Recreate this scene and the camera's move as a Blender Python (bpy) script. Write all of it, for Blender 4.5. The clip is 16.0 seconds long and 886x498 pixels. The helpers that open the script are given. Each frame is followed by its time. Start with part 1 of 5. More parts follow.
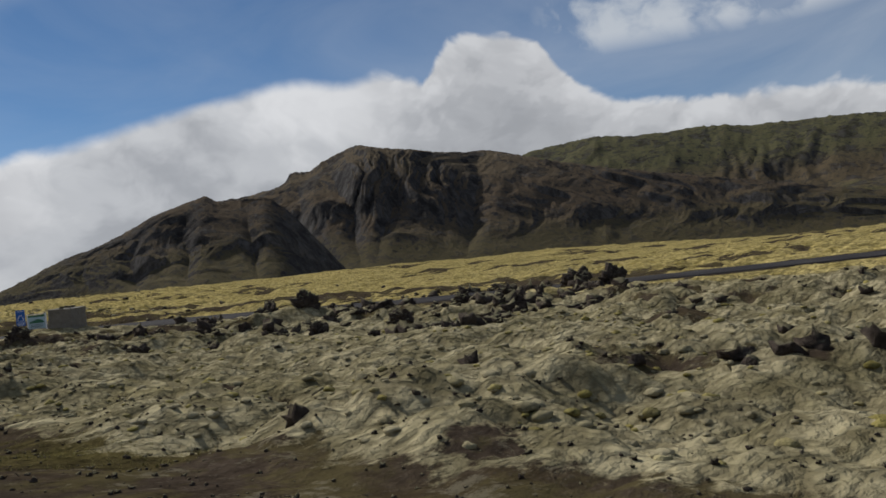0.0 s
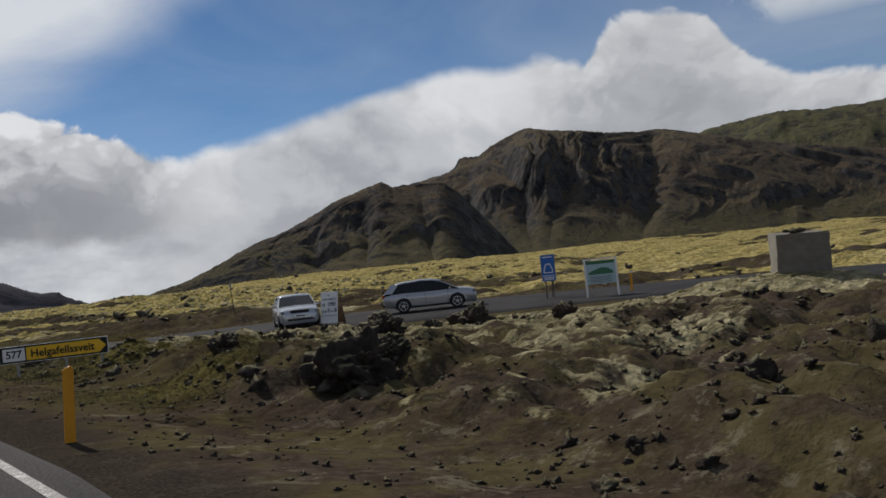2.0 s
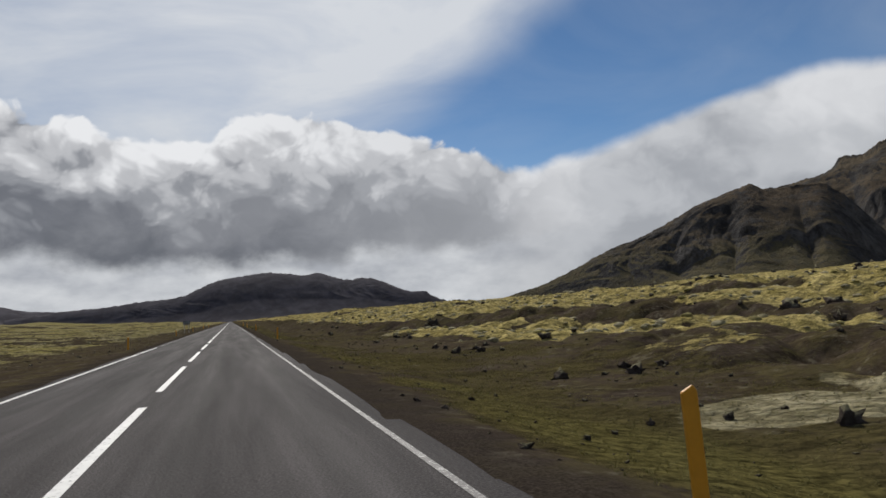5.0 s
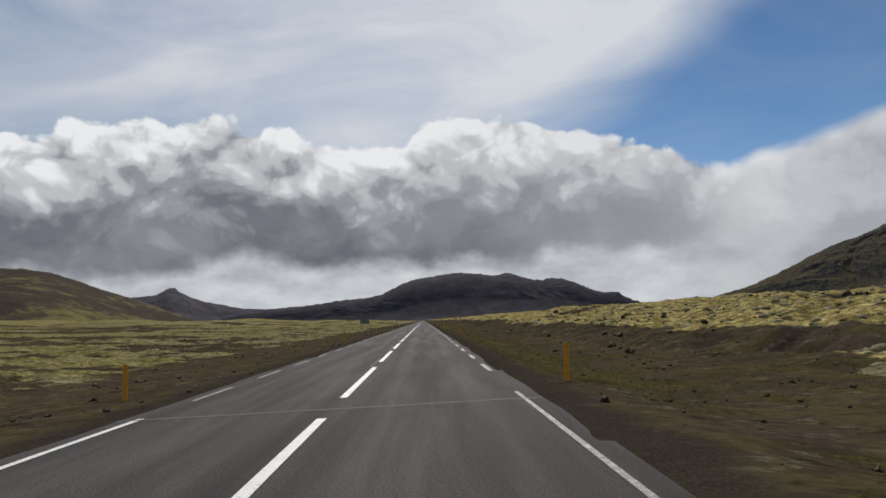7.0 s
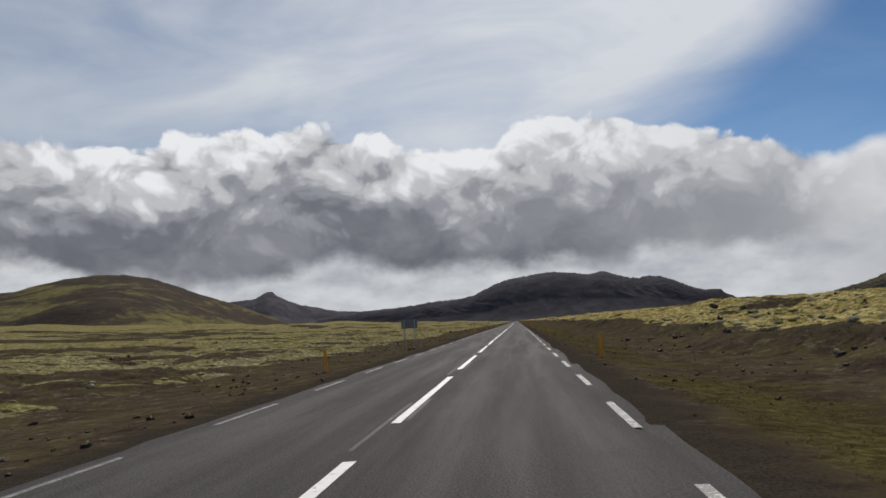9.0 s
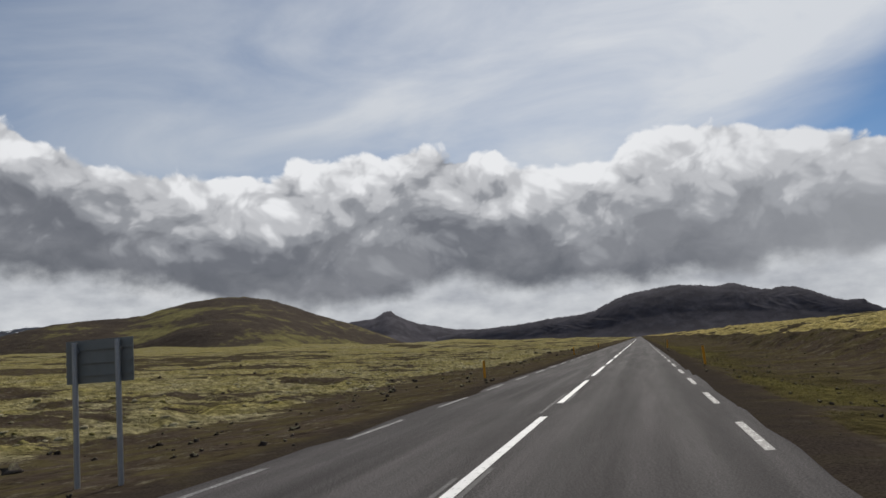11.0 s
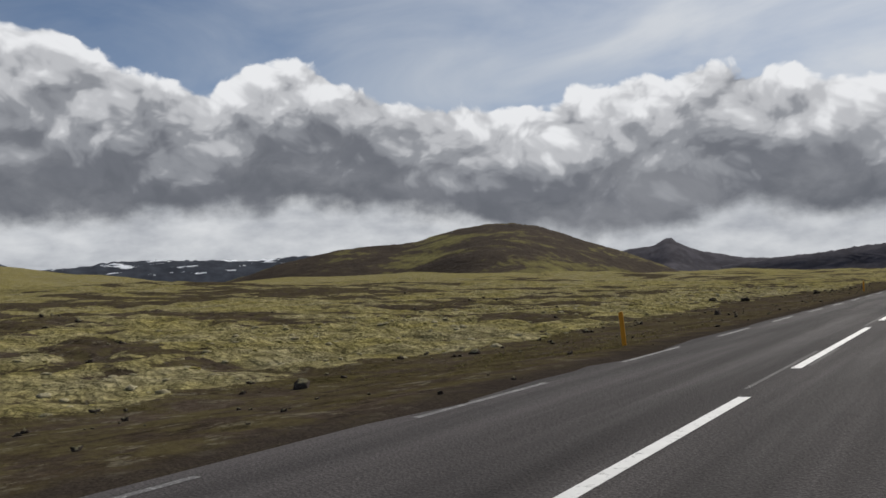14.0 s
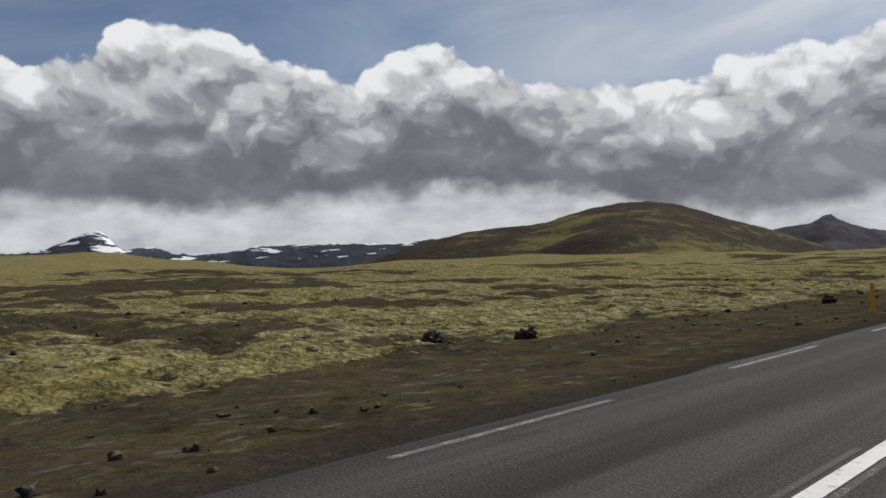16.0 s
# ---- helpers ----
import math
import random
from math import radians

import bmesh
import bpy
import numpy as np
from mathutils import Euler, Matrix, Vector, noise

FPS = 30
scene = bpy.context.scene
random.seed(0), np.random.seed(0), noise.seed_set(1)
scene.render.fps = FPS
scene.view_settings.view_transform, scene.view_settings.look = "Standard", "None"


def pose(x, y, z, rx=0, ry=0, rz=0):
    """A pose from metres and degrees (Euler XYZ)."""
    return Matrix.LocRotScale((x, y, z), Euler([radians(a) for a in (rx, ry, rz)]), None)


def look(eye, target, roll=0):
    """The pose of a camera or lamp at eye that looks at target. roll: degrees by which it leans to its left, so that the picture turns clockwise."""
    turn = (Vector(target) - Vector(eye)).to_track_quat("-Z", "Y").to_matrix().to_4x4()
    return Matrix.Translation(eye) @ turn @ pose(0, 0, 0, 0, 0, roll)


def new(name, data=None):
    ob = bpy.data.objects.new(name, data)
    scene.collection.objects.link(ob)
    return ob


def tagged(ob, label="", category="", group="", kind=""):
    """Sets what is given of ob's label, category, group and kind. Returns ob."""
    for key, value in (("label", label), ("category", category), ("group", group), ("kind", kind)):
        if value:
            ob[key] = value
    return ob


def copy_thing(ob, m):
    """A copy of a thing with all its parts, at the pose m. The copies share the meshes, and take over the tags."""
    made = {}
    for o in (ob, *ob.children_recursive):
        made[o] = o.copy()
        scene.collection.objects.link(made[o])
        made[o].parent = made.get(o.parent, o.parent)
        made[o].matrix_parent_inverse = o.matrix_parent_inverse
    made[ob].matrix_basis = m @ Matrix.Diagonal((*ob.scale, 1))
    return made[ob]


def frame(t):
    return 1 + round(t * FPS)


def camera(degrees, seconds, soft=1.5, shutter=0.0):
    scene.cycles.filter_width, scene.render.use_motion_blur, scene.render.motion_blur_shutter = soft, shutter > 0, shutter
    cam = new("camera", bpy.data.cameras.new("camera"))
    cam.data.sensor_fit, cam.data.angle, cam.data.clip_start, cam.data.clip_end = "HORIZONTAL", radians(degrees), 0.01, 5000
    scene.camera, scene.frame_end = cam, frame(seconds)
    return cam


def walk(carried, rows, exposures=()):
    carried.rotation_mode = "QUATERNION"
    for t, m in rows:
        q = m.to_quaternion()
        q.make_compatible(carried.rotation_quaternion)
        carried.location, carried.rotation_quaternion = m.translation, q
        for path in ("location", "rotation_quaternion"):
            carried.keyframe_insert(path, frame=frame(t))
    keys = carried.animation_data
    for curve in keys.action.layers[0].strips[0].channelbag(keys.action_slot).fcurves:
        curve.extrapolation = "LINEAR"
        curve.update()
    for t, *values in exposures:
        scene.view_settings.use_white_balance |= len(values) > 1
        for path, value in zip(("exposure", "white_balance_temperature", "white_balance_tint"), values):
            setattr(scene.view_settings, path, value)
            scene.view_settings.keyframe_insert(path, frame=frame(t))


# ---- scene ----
cam = camera(57.8, 16.0, soft=1.6)

# seconds, x, y, z, yaw, pitch, roll
ROWS = [
    (0, 1.79, 0, -50.8, 1.22, 6.19), (0.5, 1.76, 9.67, -48.78, 1, 6.08), (1, 1.74, 19.36, -45.58, 0.53, 6.6),
    (1.5, 1.71, 29.06, -41.86, 1.25, 6.46), (2, 1.69, 38.77, -39.23, 1.42, 6.22), (2.5, 1.62, 48.52, -35.44, 1.64, 6.01),
    (3, 1.55, 58.31, -31.66, 1.74, 6.16), (3.5, 1.47, 68.04, -27.4, 2.19, 6), (4, 1.4, 77.78, -22.25, 2.77, 5.2),
    (4.2, 1.42, 81.7, -20.8, 2.97, 4.85), (6.3, 1.46, 122.95, -6.3, 5.25, 3.35), (6.5, 1.47, 126.9, -5.15, 5.2, 3.35),
    (7, 1.5, 136.95, -1.66, 4.98, 3.15), (7.5, 1.56, 146.9, 0.5, 3.29, 2.2), (8, 1.64, 156.98, 1.92, 3.7, 2.2),
    (8.5, 1.72, 167.1, 3.35, 4.62, 3.45), (8.7, 1.75, 171.2, 3.93, 4.95, 3.6), (10.8, 1.82, 215.8, 12.3, 7.4, 4.72),
    (11, 1.84, 220.2, 13.22, 7.27, 4.52), (11.5, 1.89, 231.24, 16.03, 6.37, 3.56), (12, 1.96, 242.4, 18.95, 5.97, 3.45),
    (12.5, 2, 253.5, 22.31, 5.12, 3.77), (13, 2.08, 264.75, 26.55, 3.95, 4), (13.5, 2.2, 276, 30.6, 3.68, 3.4),
    (14, 2.26, 287.3, 33.45, 3.45, 3.27), (14.5, 2.26, 298.8, 34.8, 3.76, 4.07), (15, 2.17, 310.3, 37.3, 3.34, 3.9),
    (15.5, 1.98, 321.9, 40.57, 3.15, 3.35), (16, 1.74, 333.5, 43.65, 2.75, 3.4)]
EYE = 1.3
walk(cam, [(t, pose(x, y, EYE, 90 + p, 0, w) @ pose(0, 0, 0, 0, 0, -r)) for t, x, y, w, p, r in ROWS])


# ---- sky and sun ----
class Nodes:
    """Short hand for node trees: every method returns an output socket."""

    def __init__(self, tree):
        self.tree = tree

    def node(self, kind, **props):
        n = self.tree.nodes.new(kind)
        for key, value in props.items():
            setattr(n, key, value)
        return n

    def put(self, socket, value):
        if hasattr(value, "links"):
            self.tree.links.new(value, socket)
        else:
            socket.default_value = value

    def math(self, op, a, b=0.0, c=0.0, clamp=False):
        n = self.node("ShaderNodeMath", operation=op, use_clamp=clamp)
        for s, v in zip(n.inputs, (a, b, c)):
            self.put(s, v)
        return n.outputs[0]

    def step(self, x, lo, hi, to_lo=0.0, to_hi=1.0):
        n = self.node("ShaderNodeMapRange", interpolation_type="SMOOTHSTEP")
        for s, v in zip(n.inputs, (x, lo, hi, to_lo, to_hi)):
            self.put(s, v)
        return n.outputs[0]

    def vec(self, x, y, z):
        n = self.node("ShaderNodeCombineXYZ")
        for s, v in zip(n.inputs, (x, y, z)):
            self.put(s, v)
        return n.outputs[0]

    def noise(self, v, scale, detail=4.0, rough=0.55, warp=0.0):
        n = self.node("ShaderNodeTexNoise")
        self.put(n.inputs["Vector"], v)
        n.inputs["Scale"].default_value, n.inputs["Detail"].default_value = scale, detail
        n.inputs["Roughness"].default_value, n.inputs["Distortion"].default_value = rough, warp
        return n.outputs["Fac"]

    def cells(self, v, scale, feature="F1", smooth=None):
        n = self.node("ShaderNodeTexVoronoi", feature=feature)
        self.put(n.inputs["Vector"], v)
        n.inputs["Scale"].default_value = scale
        if smooth is not None:
            n.inputs["Smoothness"].default_value = smooth
        return n.outputs["Distance"]

    def ramp(self, x, stops, mode="LINEAR"):
        n = self.node("ShaderNodeValToRGB")
        n.color_ramp.interpolation = mode
        e = n.color_ramp.elements
        while len(e) < len(stops):
            e.new(0.5)
        for i, (p, c) in enumerate(stops):
            e[i].position = p
            e[i].color = (c, c, c, 1) if isinstance(c, (int, float)) else (*c, 1)
        self.put(n.inputs[0], x)
        return n.outputs[0]

    def mix(self, f, a, b, kind="MIX"):
        n = self.node("ShaderNodeMix", data_type="RGBA", blend_type=kind)
        self.put(n.inputs[0], f)
        for s, v in ((n.inputs[6], a), (n.inputs[7], b)):
            self.put(s, v if hasattr(v, "links") else (*v, 1))
        return n.outputs[2]


SUN_AZ, SUN_EL = radians(4), radians(40)   # azimuth from +Y towards +X
sun = new("sun", bpy.data.lights.new("sun", "SUN"))
sun.data.energy, sun.data.angle, sun.data.color = 3.6, radians(0.9), (1.0, 0.95, 0.87)
sun_from = Vector((math.sin(SUN_AZ) * math.cos(SUN_EL), math.cos(SUN_AZ) * math.cos(SUN_EL), math.sin(SUN_EL)))
sun.matrix_world = look(sun_from * 100, (0, 0, 0))


def make_sky():
    world = bpy.data.worlds.new("sky")
    scene.world = world
    world.use_nodes = True
    tree = world.node_tree
    tree.nodes.clear()
    n = Nodes(tree)
    d = n.node("ShaderNodeTexCoord").outputs["Generated"]
    sep = n.node("ShaderNodeSeparateXYZ")
    n.put(sep.inputs[0], d)
    x, y, z = sep.outputs
    az = n.math("MULTIPLY", n.math("ARCTAN2", x, y), 57.2958)
    el = n.math("MULTIPLY", n.math("ARCSINE", z), 57.2958)
    unit = n.math("MULTIPLY_ADD", az, 1 / 180, 0.5)
    at = lambda a: (a + 90) / 180
    # the cumulus bank: its crest and its flat base, by azimuth
    crest_left = [(-90, 13), (-78, 14.5), (-72, 15.5), (-70.5, 15.4), (-69, 16.4), (-67.8, 16.1), (-66.4, 17), (-65.3, 18.3), (-63.9, 18.9), (-62.6, 18.4),
                  (-59.3, 18.6), (-57.8, 18.1), (-56.7, 16.8), (-53.3, 15.75), (-51.3, 15.4), (-49.3, 14.7), (-48.2, 15.7), (-46.3, 16.8), (-43.7, 17.1),
                  (-41.9, 16.8), (-40.8, 15.8), (-38.3, 14.7), (-36.5, 13.9), (-33.4, 13.5), (-30.5, 13.4), (-26.5, 13.1), (-25.2, 12.9), (-23, 12.9)]
    crest_mid = [(-27, 12.9), (-25.2, 12.9), (-23.9, 13.6), (-21.3, 14.0), (-18.6, 14.5), (-17, 14.0), (-14.2, 14.8), (-12.3, 14.0), (-9.2, 13.8), (-7.8, 12.95),
                 (-5.0, 12.3), (-2.3, 12.2), (-0.8, 12.4), (0.1, 13.2), (1.4, 14.1), (3.4, 14.4), (6.8, 13.9), (9.2, 13.3), (13, 12.4), (16.2, 11.4),
                 (18.4, 10.6), (20.5, 9.6), (22, 9.25), (23.8, 10), (26.3, 10.3), (29.3, 11.4), (31, 11.8)]
    crest_right = [(28, 11.1), (29.3, 11.4), (35.2, 12.9), (41.4, 14.05), (43.2, 13.9), (45.2, 13.6), (47.5, 14.1), (50.6, 13.2), (51.5, 14.1), (52.5, 15.4),
                   (54.2, 15.9), (57, 15.9), (59, 15.1), (60.2, 13.4), (61.6, 11.6), (63.8, 10.3), (69, 9.8), (75, 9.2), (80.5, 8.5), (90, 8.5)]
    base = [(-90, 7), (-72, 6.9), (-64, 6.5), (-54, 6.5), (-48, 6.9), (-43, 7.4), (-38, 6.4), (-32, 5.6), (-30, 4.9), (-22, 4.0), (-19.5, 3.8), (-12.4, 5.2),
            (-6, 4.1), (0, 3.9), (6, 3.8), (11, 4.4), (15, 4.0), (19, 4.4), (24, 4.0), (90, 2.0)]
    line = lambda pts: n.ramp(unit, [(at(a), v / 25) for a, v in pts], "LINEAR")
    top = n.mix(n.math("GREATER_THAN", az, 30.0), n.mix(n.math("GREATER_THAN", az, -25.2), line(crest_left), line(crest_mid)), line(crest_right))
    top = n.math("MULTIPLY_ADD", top, 25, 0.25)
    low = n.math("MULTIPLY", n.ramp(unit, [(at(a), v / 25) for a, v in base]), 25)
    flat = n.vec(az, n.math("MULTIPLY", el, 1.25), 0.0)
    wob = n.noise(flat, 0.16, 3, 0.5)

    def place(lift, shift=0.0):
        return n.vec(n.math("ADD", n.math("MULTIPLY_ADD", wob, 5, az), shift), n.math("ADD", n.math("MULTIPLY_ADD", wob, -4, n.math("MULTIPLY", el, 1.25)), lift), 3.0)

    def billow(p, detail=10):
        """Heaped round puffs at three sizes over a warped noise."""
        fine = n.noise(p, 0.27, detail, 0.55, 0.25)
        puff = n.math("ADD", n.math("MULTIPLY", n.cells(p, 0.33, "SMOOTH_F1", 0.35), 0.62), n.math("MULTIPLY", n.cells(p, 0.85, "SMOOTH_F1", 0.3), 0.30))
        puff = n.math("MULTIPLY_ADD", n.cells(p, 2.3, "SMOOTH_F1", 0.3), 0.10, puff)
        return n.math("ADD", n.math("MULTIPLY", n.math("SUBTRACT", fine, 0.5), 1.2), n.math("MULTIPLY", n.math("SUBTRACT", 0.48, puff), 1.1))

    fl2 = place(0.0)
    heap = billow(fl2)
    relief = n.math("SUBTRACT", billow(fl2, 3), billow(place(1.5, 0.2), 3))          # lit on the faces that look up to the sun
    calm = n.math("MULTIPLY", n.step(az, 15, 27), n.step(az, 52, 44, 0.35, 1.0))                        # the bank turns to smooth veils on that side
    rough = n.math("MULTIPLY_ADD", calm, -1.3, 1.7)
    rim = n.math("MULTIPLY_ADD", heap, rough, n.math("SUBTRACT", top, el))
    bank = n.step(rim, 0.0, n.math("MULTIPLY_ADD", calm, 0.7, 0.45))
    # shade inside the bank: bright crests, grey flat base, light below it
    h = n.math("DIVIDE", n.math("SUBTRACT", el, low), n.math("SUBTRACT", top, low))
    hh = n.math("ADD", n.math("MULTIPLY_ADD", n.math("SUBTRACT", n.noise(fl2, 0.075, 4, 0.5), 0.5), 0.6, h), n.math("MULTIPLY_ADD", heap, 0.30, n.math("MULTIPLY", relief, 0.36)))
    lit = n.ramp(hh, [(0.0, (0.135, 0.145, 0.168)), (0.28, (0.155, 0.165, 0.19)), (0.52, (0.27, 0.282, 0.31)), (0.72, (0.50, 0.51, 0.535)), (0.98, (0.81, 0.82, 0.84))], "EASE")
    lit = n.mix(n.step(n.noise(fl2, 0.11, 6, 0.6), 0.42, 0.66, 0.0, n.step(h, 1.0, 0.2, 0.0, 0.32)), lit, (0.40, 0.41, 0.435))
    lit2 = n.ramp(n.math("ADD", n.noise(fl2, 0.13, 5, 0.5), n.math("MULTIPLY", h, 0.22)), [(0.42, (0.29, 0.31, 0.345)), (0.56, (0.52, 0.54, 0.57)), (0.72, (0.78, 0.79, 0.81))], "EASE")
    lit = n.mix(n.math("MULTIPLY", calm, 0.85), lit, lit2)
    lit = n.mix(n.step(az, -2, 16, 0.0, 0.36), lit, (0.52, 0.535, 0.565))
    lit = n.mix(n.step(az, 40, 54, 0.0, 0.32), lit, (0.36, 0.375, 0.40))
    under = n.ramp(n.noise(n.vec(az, n.math("MULTIPLY", el, 2.2), 7.0), 0.22, 6, 0.55), [(0.32, (0.40, 0.42, 0.46)), (0.52, (0.55, 0.57, 0.60)), (0.74, (0.70, 0.715, 0.735))])
    edge = n.math("MULTIPLY_ADD", n.math("SUBTRACT", n.noise(flat, 0.3, 6, 0.55), 0.5), 3.4, n.math("SUBTRACT", el, low))
    cloud = n.mix(n.math("MAXIMUM", n.step(edge, -1.0, 0.9), n.math("MULTIPLY", calm, 0.9)), under, lit)
    # high veils: thick towards the sun, thin with blue gaps beyond a slanting edge
    lean = n.math("MULTIPLY_ADD", n.math("SUBTRACT", el, 13), -1.6, az)
    streak = n.noise(n.vec(n.math("MULTIPLY_ADD", el, -1.2, n.math("MULTIPLY", az, 0.75)), n.math("MULTIPLY_ADD", az, 0.30, n.math("MULTIPLY", el, 1.7)), 5.0), 0.075, 6, 0.55, 0.6)
    broad = n.ramp(n.math("MULTIPLY_ADD", lean, 1 / 180, 0.5), [(at(-88), 0.30), (at(-70), 0.22), (at(-52), 0.42), (at(-35), 0.62), (at(-15), 0.86), (at(4), 0.90), (at(9), 0.55), (at(16), 0.06), (at(40), 0.08), (at(62), 0.25), (at(85), 0.3)], "EASE")
    veil = n.math("MULTIPLY_ADD", n.math("SUBTRACT", streak, 0.5), n.math("MULTIPLY_ADD", broad, 1.3, 0.35), broad, clamp=True)
    hi = n.step(n.noise(fl2, 0.12, 7, 0.55), 0.38, 0.56)
    veil = n.math("MAXIMUM", veil, n.math("MULTIPLY", hi, n.math("MULTIPLY", n.math("MULTIPLY", n.step(az, 57, 63), n.step(az, 86, 76)), n.step(el, 12.2, 14.8))))
    glow = n.node("ShaderNodeVectorMath", operation="DOT_PRODUCT")
    n.put(glow.inputs[0], d)
    glow.inputs[1].default_value = sun_from
    near = n.step(glow.outputs["Value"], 0.72, 1.0)
    white = n.mix(near, n.mix(streak, (0.40, 0.45, 0.51), (0.60, 0.63, 0.67)), (0.72, 0.74, 0.77))
    sky = n.node("ShaderNodeTexSky", sky_type="NISHITA", sun_disc=False, sun_elevation=SUN_EL, sun_rotation=SUN_AZ, dust_density=0.0, ozone_density=1.2, altitude=3000)
    blue = n.node("ShaderNodeBackground")
    n.put(blue.inputs[0], n.mix(1.0, sky.outputs[0], (0.80, 1.0, 1.13), "MULTIPLY"))
    blue.inputs[1].default_value = 0.059
    thin = n.node("ShaderNodeBackground")
    n.put(thin.inputs[0], white)
    heavy = n.node("ShaderNodeBackground")
    n.put(heavy.inputs[0], cloud)
    m1, m2 = n.node("ShaderNodeMixShader"), n.node("ShaderNodeMixShader")
    n.put(m1.inputs[0], n.math("MULTIPLY", veil, 0.92))
    n.put(m1.inputs[1], blue.outputs[0]), n.put(m1.inputs[2], thin.outputs[0])
    n.put(m2.inputs[0], bank)
    n.put(m2.inputs[1], m1.outputs[0]), n.put(m2.inputs[2], heavy.outputs[0])
    out = n.node("ShaderNodeOutputWorld")
    n.put(out.inputs[0], m2.outputs[0])


make_sky()


# ---- materials ----
def material(name, build, rough=0.8, metal=0.0, spec=0.3):
    """build(n) gives (colour socket or tuple, bump height socket or None, bump strength, bump distance[, rough socket])."""
    m = bpy.data.materials.new(name)
    m.use_nodes = True
    n = Nodes(m.node_tree)
    b = m.node_tree.nodes["Principled BSDF"]
    b.inputs["Roughness"].default_value, b.inputs["Metallic"].default_value = rough, metal
    b.inputs["Specular IOR Level"].default_value = spec
    colour, height, strength, dist, *more = build(n)
    n.put(b.inputs["Base Color"], colour if hasattr(colour, "links") else (*colour, 1))
    if more:
        n.put(b.inputs["Roughness"], more[0])
    if height is not None:
        bump = n.node("ShaderNodeBump")
        bump.inputs["Strength"].default_value, bump.inputs["Distance"].default_value = strength, dist
        n.put(bump.inputs["Height"], height)
        n.put(b.inputs["Normal"], bump.outputs[0])
    return m


def spot(n):
    return n.node("ShaderNodeNewGeometry").outputs["Position"]


def slope(n):
    s = n.node("ShaderNodeSeparateXYZ")
    n.put(s.inputs[0], n.node("ShaderNodeNewGeometry").outputs["Normal"])
    return s.outputs[2]


def moss_colour(n, p):
    a, b = n.noise(p, 0.045, 4, 0.6), n.noise(p, 0.9, 6, 0.65)
    pale = n.mix(n.step(b, 0.3, 0.7), (0.175, 0.154, 0.086), (0.395, 0.350, 0.220))
    gold = n.mix(n.step(b, 0.3, 0.7), (0.25, 0.200, 0.064), (0.55, 0.447, 0.185))
    green = n.mix(n.step(b, 0.3, 0.7), (0.140, 0.120, 0.036), (0.335, 0.285, 0.098))
    return pale, gold, green, a, b


